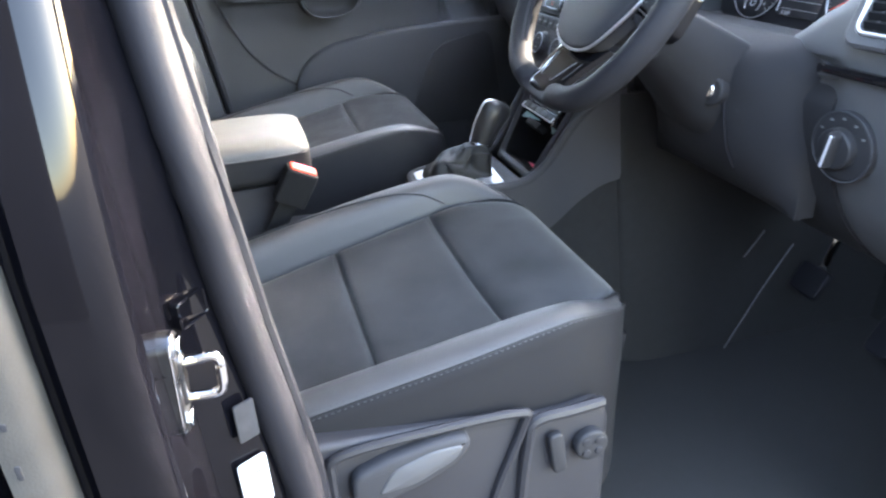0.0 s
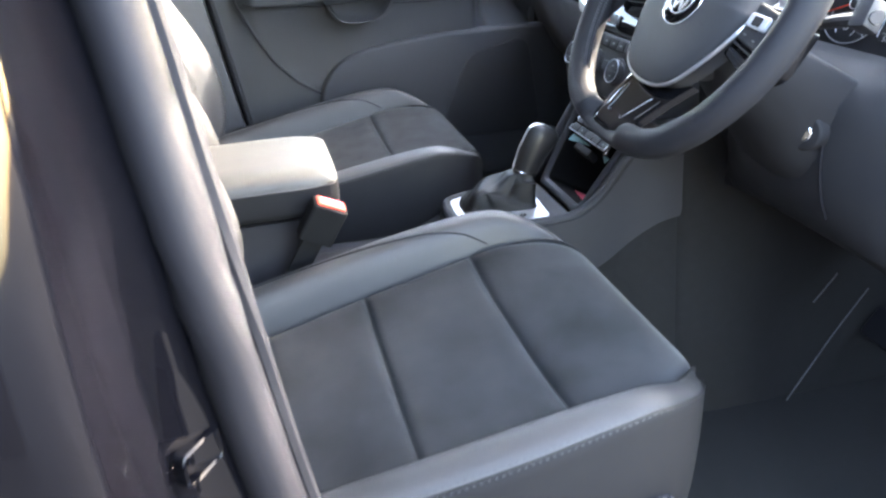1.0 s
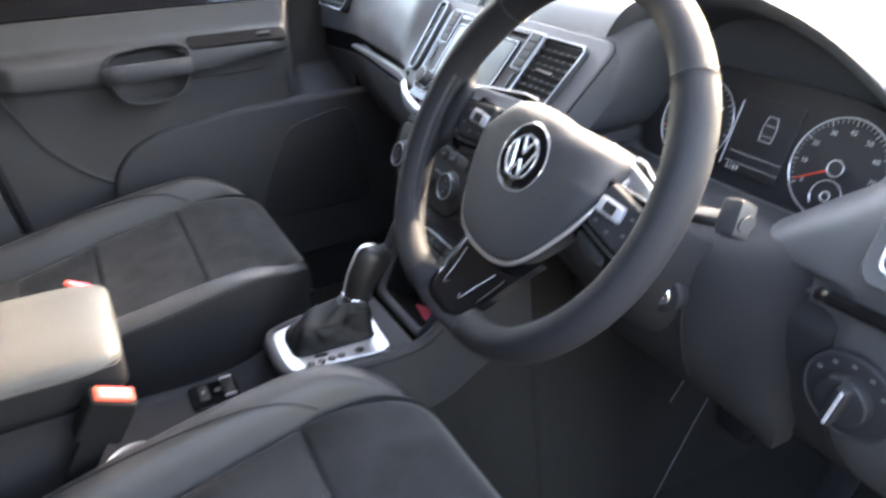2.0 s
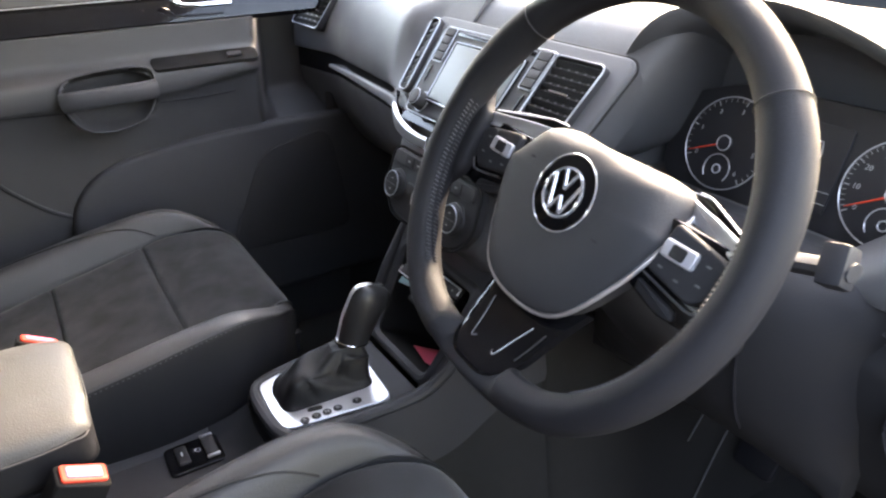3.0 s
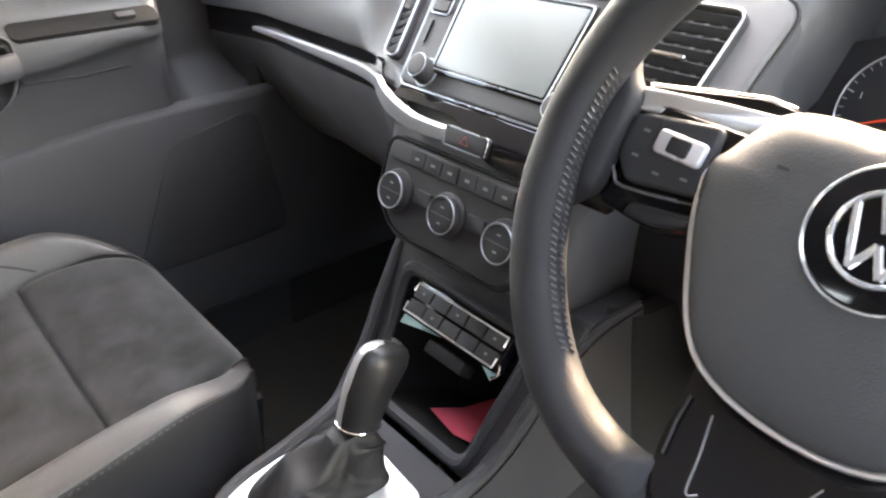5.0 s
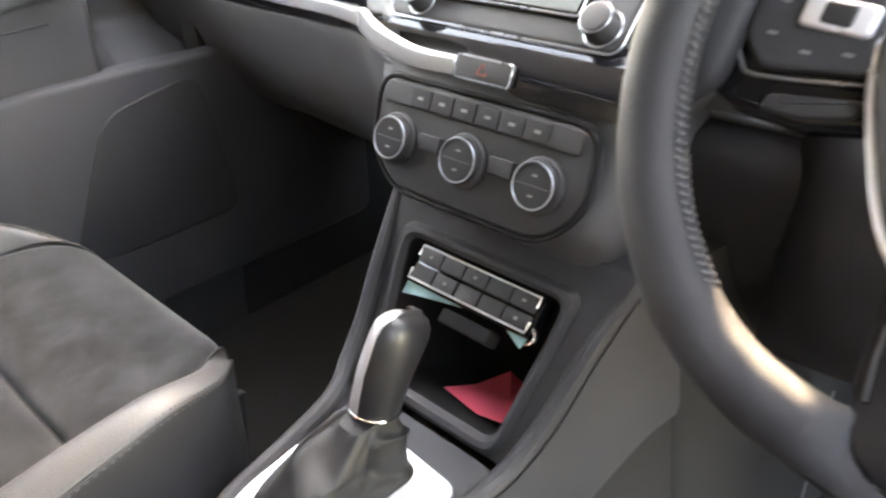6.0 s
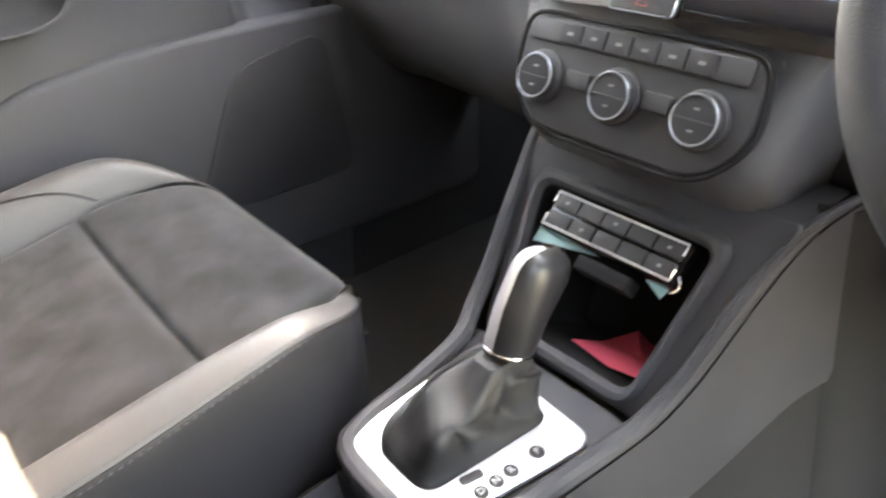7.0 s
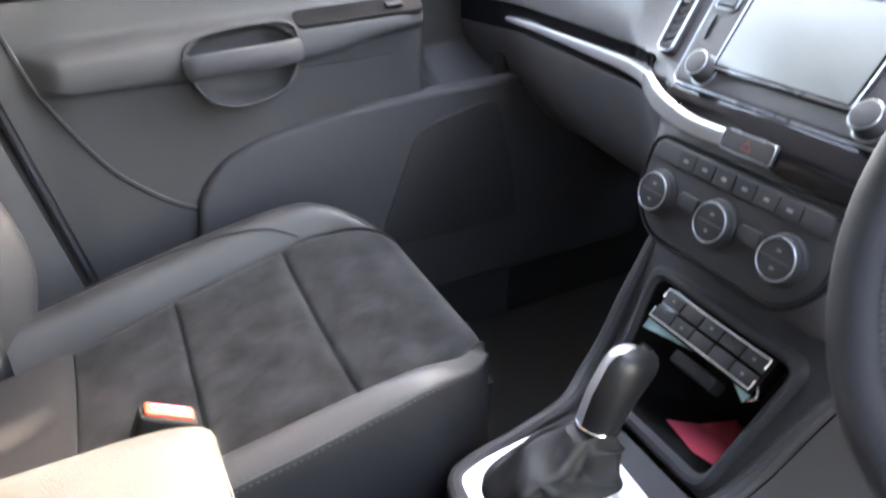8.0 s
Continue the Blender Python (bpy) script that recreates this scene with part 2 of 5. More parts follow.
def box(m, sx, sy, sz, bevel=0.003, seg=2):
    bm = bmesh.new()
    bmesh.ops.create_cube(bm, size=1.0, matrix=m @ Matrix.Diagonal((sx, sy, sz, 1)))
    if bevel:
        bmesh.ops.bevel(bm, geom=bm.edges[:], offset=bevel, segments=seg, profile=0.6, affect="EDGES")
    return bm


def curve1(pts):
    """A function that runs smoothly through (x, y) pairs."""
    xs, ys = [p[0] for p in pts], [p[1] for p in pts]

    def f(x):
        if x <= xs[0]:
            return ys[0]
        if x >= xs[-1]:
            return ys[-1]
        i = max(k for k in range(len(xs) - 1) if xs[k] <= x)
        t = (x - xs[i]) / (xs[i + 1] - xs[i])
        def slope(k):
            a, b = max(k - 1, 0), min(k + 1, len(xs) - 1)
            return (ys[b] - ys[a]) / (xs[b] - xs[a])
        h = xs[i + 1] - xs[i]
        t2, t3 = t * t, t**3
        return (2 * t3 - 3 * t2 + 1) * ys[i] + (t3 - 2 * t2 + t) * h * slope(i) + (3 * t2 - 2 * t3) * ys[i + 1] + (t3 - t2) * h * slope(i + 1)

    return f


def step(a, b, x):
    t = min(max((x - a) / (b - a), 0), 1)
    return t * t * (3 - 2 * t)


def lerp(a, b, t):
    return a + (b - a) * t


def words(text, size, m, mat, parent, name="lettering", label=""):
    """Raised print of a text, its middle at the frame's origin."""
    cu = bpy.data.curves.new(name, "FONT")
    cu.body, cu.size, cu.align_x, cu.align_y, cu.extrude, cu.resolution_u = text, size, "CENTER", "CENTER", 0.0002, 2
    tmp = bpy.data.objects.new("tmp", cu)
    me = bpy.data.meshes.new_from_object(tmp)
    bpy.data.objects.remove(tmp)
    me.transform(m)
    me.materials.clear()
    me.materials.append(mat)
    ob = new(name, me)
    if parent is not None:
        ob.parent = parent
        ob.matrix_parent_inverse = parent.matrix_world.inverted()
    if label:
        ob["label"] = label
    return ob


# ---- setting: ground, cabin shell ----
def big_plane(name, size, z, mat, label, category):
    bm = bmesh.new()
    bmesh.ops.create_grid(bm, x_segments=8, y_segments=8, size=size)
    bmesh.ops.translate(bm, vec=(0, 0, z), verts=bm.verts[:])
    return tagged(part(name, bm, mat), label, category, kind="structure")


big_plane("ground", 2000, 0.0, ASPHALT, "grey asphalt ground under the parked car", "ground")
# unseen wall, added to hold back side light and darken the pillar's reflections
tagged(part("wall_outside", box(pose(3.5, -6.5, 1.25), 0.2, 14, 2.56, 0.02), BLOCKWALL), "unseen dark wall added beside the parked car to block light", "wall", kind="structure")
tagged(part("floor", box(pose(0, 0.1, 0.36), 1.56, 2.7, 0.05, 0.01), CARPET), "dark carpeted cabin floor of the car", "floor", kind="structure")
tagged(part("firewall", box(pose(0, 1.46, 0.75, -18), 1.56, 0.05, 0.9, 0.01), CARPET), "dark carpeted front wall of the footwells", "firewall", kind="structure")
tagged(part("wall_rear", box(pose(0, -1.28, 0.95), 1.56, 0.06, 1.25, 0.01), DOORMAT), "plain dark rear wall closing the cabin", "wall", kind="structure")


def roof_shape(u, v):
    x = lerp(-0.68, 0.68, u)
    y = lerp(-1.28, 0.70, v)
    return (x, y, 1.66 - 0.07 * (2 * u - 1) ** 4 - 0.10 * v**3)


tagged(part("ceiling", sheet(roof_shape, 14, 12, (0, 0, -0.03)), LINER), "light grey fabric headliner under the roof", "ceiling", kind="structure")
tagged(part("roof", sheet(lambda u, v: Vector(roof_shape(u, v)) + Vector((0, 0, 0.035)), 14, 12, (0, 0, -0.02)), PAINT), "black painted steel roof of the car", "roof", kind="structure")


def screen_shape(u, v):
    w = lerp(0.66, 0.72, v)
    return (lerp(-w, w, u), lerp(0.70, 1.52, v) + 0.06 * (1 - (2 * u - 1) ** 2) * v, lerp(1.56, 1.12, v) + 0.02 * math.sin(math.pi * v))


for x, z, r in ((-0.68, 1.595, 0.03), (0.68, 1.595, 0.03)):
    tagged(part("roof_rail", tube([(x, lerp(-1.25, 0.70, k / 10), z - 0.05 * (k / 10) ** 3) for k in range(11)], r, 12, False, 1.65), LINER), "pale fabric-covered roof rail above the doors", "roof rail", kind="structure")
wind = thing("window_1", (0, 1.1, 1.3), "clear curved windscreen over the dashboard", "windscreen", kind="structure")
pane = part("pane", sheet(screen_shape, 12, 6, (0, 0.003, 0.005)), GLASS, wind)
pane.visible_shadow = False
for sx in (-1, 1):
    part("pillar", tube(smooth_path([(sx * 0.66, 0.68, 1.54), (sx * 0.70, 1.07, 1.35), (sx * 0.76, 1.5, 1.12)]), [0.045] * 13, 10), DOORMAT, wind)

# ---- passenger door and side of the cabin ----
door = thing("door_1", (-0.74, 0.45, 0.45), "closed dark grey passenger door with a recessed grip and map pocket", "car door", kind="structure")
door_x = curve1([(0.35, -0.768), (0.60, -0.760), (0.78, -0.752), (0.88, -0.744), (0.93, -0.732), (0.948, -0.724), (0.956, -0.715), (0.985, -0.711), (1.004, -0.717), (1.014, -0.735), (1.03, -0.745), (1.10, -0.744)])
door_flat = curve1([(0.35, -0.768), (0.60, -0.762), (0.90, -0.752), (1.10, -0.746)])


def door_edge(z):
    """Where the door begins, beside the pillar trim."""
    return 0.118 - 0.147 * (z - 0.84)


def door_depth(y, z):
    """The inner face of the door: an armrest bulge, a hollow for the grip, and a front end that gives way to the dash."""
    d = (abs((y - 0.428) / 0.083) ** 2.6 + abs((z - 0.957) / 0.055) ** 2.6) ** (1 / 2.6)
    hollow = 1 - step(0.90, 1.0, d)
    bulge = (1 - step(0.68, 0.77, y)) * (1 - hollow) * step(0.125, 0.19, y)
    low = z - 0.034 * step(0.52, 0.76, y) * (1 - step(0.965, 0.995, z))
    return lerp(door_flat(z), door_x(low), bulge) - 0.14 * step(0.715, 0.785, y) * step(0.80, 0.90, z)


def door_shape(u, v):
    z = curve1([(0, 0.29), (0.3, 0.72), (0.5, 0.90), (0.62, 0.948), (0.75, 0.985), (0.88, 1.025), (1, 1.076)])(v)
    y = lerp(door_edge(z), 1.02, u)
    return (door_depth(y, z), y, z)


part("inner_panel", sheet(door_shape, 150, 90, (-0.03, 0, 0)), DOORMAT, door, sharp=60)
part("door_seal", tube([(-0.742, door_edge(z) - 0.006, z) for z in [lerp(0.5, 1.12, k / 12) for k in range(13)]], 0.007, 8), RUBBER, door)
part("sill_trim", sheet(lambda u, v: (-0.756 - 0.035 * v + 0.006 * math.sin(math.pi * v), lerp(0.06, 1.0, u), 1.079 + 0.05 * v), 12, 6, (-0.01, 0, -0.01)), PIANO, door, "glossy black strip along the window")
for line in (((0.16, 0.961), (0.22, 0.954), (0.285, 0.948), (0.344, 0.9435)), ((0.513, 0.938), (0.577, 0.9355), (0.62, 0.9355), (0.665, 0.937))):
    part("armrest_seam", tube([(door_depth(p.x, p.y) + 0.0003, p.x, p.y) for p in smooth_path([(y, z, 0) for y, z in line], 5)], 0.0013, 6), RUBBER, door)
part("door_top", sheet(lambda u, v: (-0.781 - 0.020 * v, lerp(0.06, 1.0, u), 1.1265 + 0.055 * v), 12, 4, (-0.01, 0, 0)), DOORMAT, door, "matt grey top of the door below the glass")
# silver tube drawn for the highlight on the strip's upper edge
part("strip_edge", tube([(-0.7765, lerp(0.06, 0.555, k / 12), 1.1245) for k in range(13)], 0.0013, 6), SILVER, door, "thin silver line drawn as the highlight along the strip")
path = smooth_path([(-0.745, 0.566, 1.142), (-0.735, 0.576, 1.121), (-0.729, 0.594, 1.1105), (-0.727, 0.640, 1.1090), (-0.728, 0.680, 1.1085)])
part("pull_handle", tube(path, [lerp(0.0105, 0.0042, step(0.0, 0.45, k / (len(path) - 1))) for k in range(len(path))], 8), CHROME, door, "chrome door release handle")
# grip: a rimmed hollow with a bar across it
cup = [(0.345, 0.985), (0.352, 0.945), (0.375, 0.912), (0.42, 0.902), (0.475, 0.913), (0.502, 0.945), (0.510, 0.985), (0.500, 1.010), (0.45, 1.016), (0.37, 1.008)]
loop = [(p.x, p.y) for p in smooth_path([(a, b, 0) for a, b in cup], 5, True)]
part("grip_bezel", tube([(-0.7085, a, b) for a, b in loop], 0.0024, 8, True), PLASTIC, door, "raised rim round the door grip")
rings = []
for x, k in ((-0.708, 1.0), (-0.716, 0.95), (-0.732, 0.88), (-0.742, 0.70), (-0.745, 0.35)):
    rings.append([(x, 0.428 + (a - 0.428) * k, 0.962 + (b - 0.962) * k) for a, b in loop])
bm = bmesh.new()
vs = [[bm.verts.new(p) for p in r] for r in rings]
for a, b in zip(vs, vs[1:]):
    ring_faces(bm, a, b)
bm.faces.new(vs[-1])
part("grip_bowl", bm, PLASTIC, door, "hollow behind the door grip")
part("grip_bar", tube(smooth_path([(-0.708, 0.346, 0.966), (-0.698, 0.37, 0.969), (-0.694, 0.43, 0.971), (-0.696, 0.48, 0.971), (-0.705, 0.510, 0.971)], 6), 0.0105, 12, False, 1.7), PLASTIC, door, "rounded grip bar")
mpad = plane((-0.724, 0.615, 1.0075), (0, 1, 0), (-1, 0, 0.55))
pad = part("switch_pad", slab(rrect(0.205, 0.036, 0.010), 0.01, mpad @ pose(0, 0.003, 0.003), 0.001), BINBLACK, door, "dark switch inlay")
part("window_switch", box(mpad @ pose(0.055, 0, 0.007), 0.028, 0.011, 0.006, 0.002), BUTTON, pad)
# speaker pocket, raised below the armrest
pocket = [(0.30, 0.53), (0.304, 0.66), (0.320, 0.755), (0.362, 0.806), (0.43, 0.834), (0.528, 0.848), (0.62, 0.856), (0.76, 0.858), (1.20, 0.855), (1.20, 0.46), (0.34, 0.46)]
mp = Matrix(((0, 0, 1, -0.736), (1, 0, 0, 0), (0, 1, 0, 0), (0, 0, 0, 1)))
part("map_pocket", slab(rounded(pocket, 0.03), 0.03, mp, 0.012), PLASTIC, door, "dark moulded map pocket and speaker panel")
part("pocket_slot", slab(rounded([(0.60, 0.58), (0.70, 0.80), (0.86, 0.83), (0.90, 0.58)], 0.04), 0.01, mp @ pose(0, 0, 0.003), 0.003), BUTTON, door)
crease = [(door_depth(p.x, p.y) + 0.0004, p.x, p.y) for p in smooth_path([(0.122, 1.060, 0), (0.135, 1.0, 0), (0.158, 0.930, 0), (0.204, 0.835, 0), (0.25, 0.782, 0), (0.296, 0.745, 0), (0.36, 0.712, 0)], 6)]
part("seam", tube(crease, 0.0026, 6), RUBBER, door)
part("seam_edge", tube([(x + 0.0008, y + 0.003, z + 0.003) for x, y, z in crease], 0.0022, 6), DOORMAT, door)
shift(door, 0.065, -0.027, 0.047)
pw = thing("window_2", (-0.78, 0.4, 1.35), "side window above the passenger door", "window", kind="structure")
wp = part("pane", sheet(lambda u, v: (lerp(-0.79, -0.68, v), lerp(0.06, 1.2, u) - 0.35 * v * u, lerp(1.14, 1.60, v)), 6, 6, (-0.004, 0, 0)), GLASS, pw)
wp.visible_shadow = False
shift(pw, 0.05, -0.027, 0.02)
side = thing("b_pillar_trim", (-0.74, -0.02, 0.45), "dark grey trim over the passenger side door pillar", "pillar trim", kind="structure")
part("trim", sheet(lambda u, v: (lerp(-0.745, -0.655, v**2) + 0.02 * math.sin(math.pi * u), lerp(-0.12, door_edge(lerp(0.35, 1.60, v)) - 0.014, u), lerp(0.35, 1.60, v)), 8, 14, (-0.05, 0, 0)), DOORMAT, side)
part("pillar_post", box(pose(-0.80, 0.06, 0.97), 0.04, 0.40, 1.26, 0.005), RUBBER, side)
shift(side, 0.065, -0.027, 0.0)
for x in (-0.725, 0.785):
    tagged(part("kick_panel", box(pose(x, 1.20, 0.64), 0.05, 0.68, 0.62, 0.01), CARPET), "dark carpeted side of the footwell", "kick panel", kind="structure")
tagged(part("wall_left", box(pose(-0.76, -0.7, 0.95), 0.05, 1.18, 1.25, 0.01), DOORMAT), "plain dark side of the cabin behind the seats", "wall", kind="structure")
tagged(part("wall_right", box(pose(0.80, -0.78, 0.95), 0.05, 1.02, 1.25, 0.01), DOORMAT), "plain dark inner side of the rear door", "wall", kind="structure")

# ---- driver's door pillar with seal and striker ----
pil = thing("b_pillar", (0.85, 0.0, 0.40), "glossy black painted door pillar beside the driver's seat", "door pillar", kind="structure")


def pil_y(z):
    return curve1([(0.4, 0.150), (0.75, 0.140), (0.80, 0.135), (0.92, 0.118), (1.02, 0.107), (1.10, 0.099), (1.20, 0.086), (1.45, 0.045), (1.62, 0.01)])(z)


def pil_in(z):
    t = min(max((z - 1.03) / 0.12, 0), 1)
    return -0.018 * t * t - 0.30 * max(z - 1.15, 0)


def pillar_ring(z):
    k, y = pil_in(z), pil_y(z)
    j = lerp(y - 0.047, 0.049, 0.75)
    return [(0.70 + k, y - 0.03, z), (0.762 + k, y - 0.012, z), (0.782 + k, y - 0.03, z), (0.80 + k, j + 0.004, z), (0.84 + k, j, z), (0.875 + k, j - 0.003, z), (0.886 + k, 0.055, z), (0.893 + k, 0.051, z), (0.898 + k, 0.045, z), (0.901 + k, 0.037, z), (0.902 + k, 0.029, z), (0.902 + k, 0.012, z), (0.890 + k, 0.004, z), (0.888 + k, -0.12, z), (0.70 + k, -0.13, z)]


part("pillar_body", loft([pillar_ring(lerp(0.38, 1.63, i / 24)) for i in range(25)]), PAINT, pil, sharp=50)
rear = thing("rear_door_edge", (0.9, -0.06, 0.40), "dusty grey rubber strip along the edge of the rear door", "door edge", kind="structure")
part("edge_strip", loft([[(0.892 + pil_in(z), -0.034, z), (0.908 + pil_in(z), -0.036, z), (0.914 + pil_in(z), -0.044, z), (0.914 + pil_in(z), -0.060, z), (0.892 + pil_in(z), -0.064, z)] for z in [lerp(0.42, 1.6, i / 20) for i in range(21)]]), GREYRUBBER, rear, sharp=60)
part("door_skin", loft([[(0.90 + pil_in(z), -0.066, z), (0.916 + pil_in(z), -0.070, z), (0.918 + pil_in(z), -0.5, z), (0.88 + pil_in(z), -0.5, z)] for z in [lerp(0.42, 1.6, i / 20) for i in range(21)]]), PAINT, rear)
for k in range(14):
    z = 0.80 + 0.022 * k + 0.008 * math.sin(5.0 * k)
    part("worn_mark", slab(rrect(0.0035, 0.008 + 0.003 * math.sin(3 * k), 0.0015), 0.002, plane((0.9145 + pil_in(z), -0.050 + 0.003 * math.sin(7 * k), z), (0, 1, 0), (0, 0, 1)), 0.0005), BUTTON, rear)
shift(rear, 0, 0.034, 0)
part("door_seal", tube([(0.772 + pil_in(z), pil_y(z) - 0.012, z) for z in [lerp(0.40, 1.62, i / 30) for i in range(31)]], 0.0165, 12), RUBBER, pil, "soft rubber door seal")
part("seal_lip", tube([(0.752 + pil_in(z), pil_y(z) + 0.004, z) for z in [lerp(0.40, 1.62, i / 30) for i in range(31)]], 0.006, 8), RUBBER, pil)
part("inner_trim", sheet(lambda u, v: (lerp(0.60, 0.75, u) + pil_in(lerp(0.4, 1.6, v)), pil_y(lerp(0.4, 1.6, v)) - 0.03 - 0.12 * (1 - u), lerp(0.4, 1.6, v)), 6, 20, (0.0, -0.03, 0)), DOORMAT, pil)

# ---- front seats ----
PROFILE = [p.to_2d() for p in smooth_path([(0.0, 0.655, 0), (0.10, 0.672, 0), (0.244, 0.704, 0), (0.406, 0.739, 0), (0.484, 0.753, 0), (0.529, 0.757, 0), (0.5575, 0.748, 0), (0.574, 0.720, 0), (0.579, 0.66, 0)], 8)]
LENGTHS = [0.0]
for a, b in zip(PROFILE, PROFILE[1:]):
    LENGTHS.append(LENGTHS[-1] + (b - a).length)


def cushion_at(s):
    """Place (y, z) on the cushion's middle line, s metres from its back."""
    s = min(max(s, 0), LENGTHS[-1])
    i = max(k for k in range(len(LENGTHS) - 1) if LENGTHS[k] <= s + 1e-9)
    return PROFILE[i].lerp(PROFILE[i + 1], (s - LENGTHS[i]) / (LENGTHS[i + 1] - LENGTHS[i]))


def s_of(y):
    return min((abs(p.x - y), l) for p, l in zip(PROFILE[:-8], LENGTHS))[1]


SEAM = curve1([(0., 0.165), (0.12, 0.178), (0.244, 0.187), (0.38, 0.192), (0.445, 0.195), (0.49, 0.191), (0.524, 0.178), (0.558, 0.153), (0.58, 0.125)])
OUTER = curve1([(0., 0.250), (0.3, 0.268), (0.411, 0.264), (0.468, 0.254), (0.501, 0.240), (0.526, 0.222), (0.546, 0.198), (0.563, 0.168), (0.58, 0.132)])
RISE = curve1([(0., 0.050), (0.2, 0.047), (0.38, 0.040), (0.456, 0.032), (0.496, 0.018), (0.524, 0.003), (0.552, -0.011), (0.58, -0.016)])


def insert_panel(cx, y0, y1, end=None):
    s0, s1 = s_of(y0) + 0.0016, (s_of(y1) - 0.0016 if end is None else end)

    def f(u, v):
        s = lerp(s0, s1, v)
        p = cushion_at(s)
        w = SEAM(p.x) - 0.0015
        k = 2 * u - 1
        near = min(s - s0, s1 - s if end is None else 1, (1 - abs(k)) * w)
        puff = 0.010 * (1 - math.exp(-near / 0.007)) - 0.006
        lift = 0.012 * abs(k) ** 3
        return (cx + k * w, p.x, p.y + puff + lift * lerp(1, 0.1, step(0.43, 0.53, p.x)))

    return sheet(f, 40, 34, (0, -0.008, -0.03))


ACROSS = curve1([(0, 0.0), (0.08, 0.12), (0.2, 0.30), (0.45, 0.60), (0.72, 0.92), (0.76, 0.985), (0.78, 1.0), (0.82, 1.06), (0.9, 1.13), (1.0, 1.20)])
LIPSHAPE = curve1([(0, -0.06), (0.05, 0.25), (0.12, 0.66), (0.22, 0.93), (0.35, 1.02), (0.5, 1.03), (0.65, 0.98), (0.74, 0.90), (0.775, 0.82), (0.80, 0.80), (0.9, 0.35), (1.0, -0.35)])


def bolster_at(cx, side, u, v):
    p = cushion_at(lerp(s_of(0.03), LENGTHS[-1], u))
    a, b, h = SEAM(p.x) + 0.001, OUTER(p.x), RISE(p.x)
    x = a + (b - a) * 0.83 * ACROSS(v)
    z = p.y + lerp(0.009, 0.003, step(0.445, 0.535, p.x)) + (h + 0.006) * LIPSHAPE(v) - 0.014 * step(0.8, 1.0, v)
    return (cx + side * x, p.x - 0.01 * step(0.8, 1, v) * step(0.52, 0.62, p.x), z)


def bolster(cx, side, v0, v1, n):
    return sheet(lambda u, v: bolster_at(cx, side, u, lerp(v0, v1, v)), 44, n, (0, 0, -0.015))


BACK = curve1([(0.62, 0.03), (0.72, 0.068), (0.80, 0.088), (0.88, 0.080), (0.95, 0.055), (1.04, 0.008), (1.15, -0.045), (1.28, -0.105), (1.36, -0.15)])
BACKSEAM = curve1([(0.62, 0.155), (0.8, 0.165), (1.1, 0.155), (1.3, 0.13)])
BACKOUT = curve1([(0.62, 0.235), (0.8, 0.262), (1.1, 0.258), (1.25, 0.235), (1.36, 0.18)])


def back_panel(cx, z0, z1, dx):
    def f(u, v):
        z = lerp(z0, z1, v)
        k = 2 * u - 1
        w = BACKSEAM(z) - 0.002
        near = min(z - z0, z1 - z, (1 - abs(k)) * w)
        return (cx + k * w, BACK(z) - 0.058 + 0.006 * (1 - math.exp(-near / 0.008)) + 0.01 * abs(k) ** 3, z)

    return sheet(f, 20, 20, (0, -0.05, 0))


def back_bolster(cx, side):
    def f(u, v):
        z = lerp(0.62, 1.35, u)
        a, b = BACKSEAM(z), BACKOUT(z)
        lip = curve1([(0, -0.056), (0.1, -0.045), (0.35, -0.012), (0.55, 0.0), (0.75, -0.015), (0.9, -0.06), (1.0, -0.13)])(v)
        return (cx + side * lerp(a, b, min(v / 0.85, 1) ** 0.9), BACK(z) + lip, z)

    return sheet(f, 30, 18, (0, -0.06, 0))


def stitch_run(name, parent, pts, gap=0.006, mat=None, r=0.0006):
    """Short raised threads along a line, in one mesh."""
    bm = bmesh.new()
    for a, b in zip(pts, pts[1:]):
        d = Vector(b) - Vector(a)
        n = max(int(d.length / gap), 1)
        for k in range(n):
            p = Vector(a) + d * (k / n)
            q = p + d.normalized() * gap * 0.6
            tube([p, q], r, 4, bm=bm)
    return part(name, bm, mat or THREAD, parent)


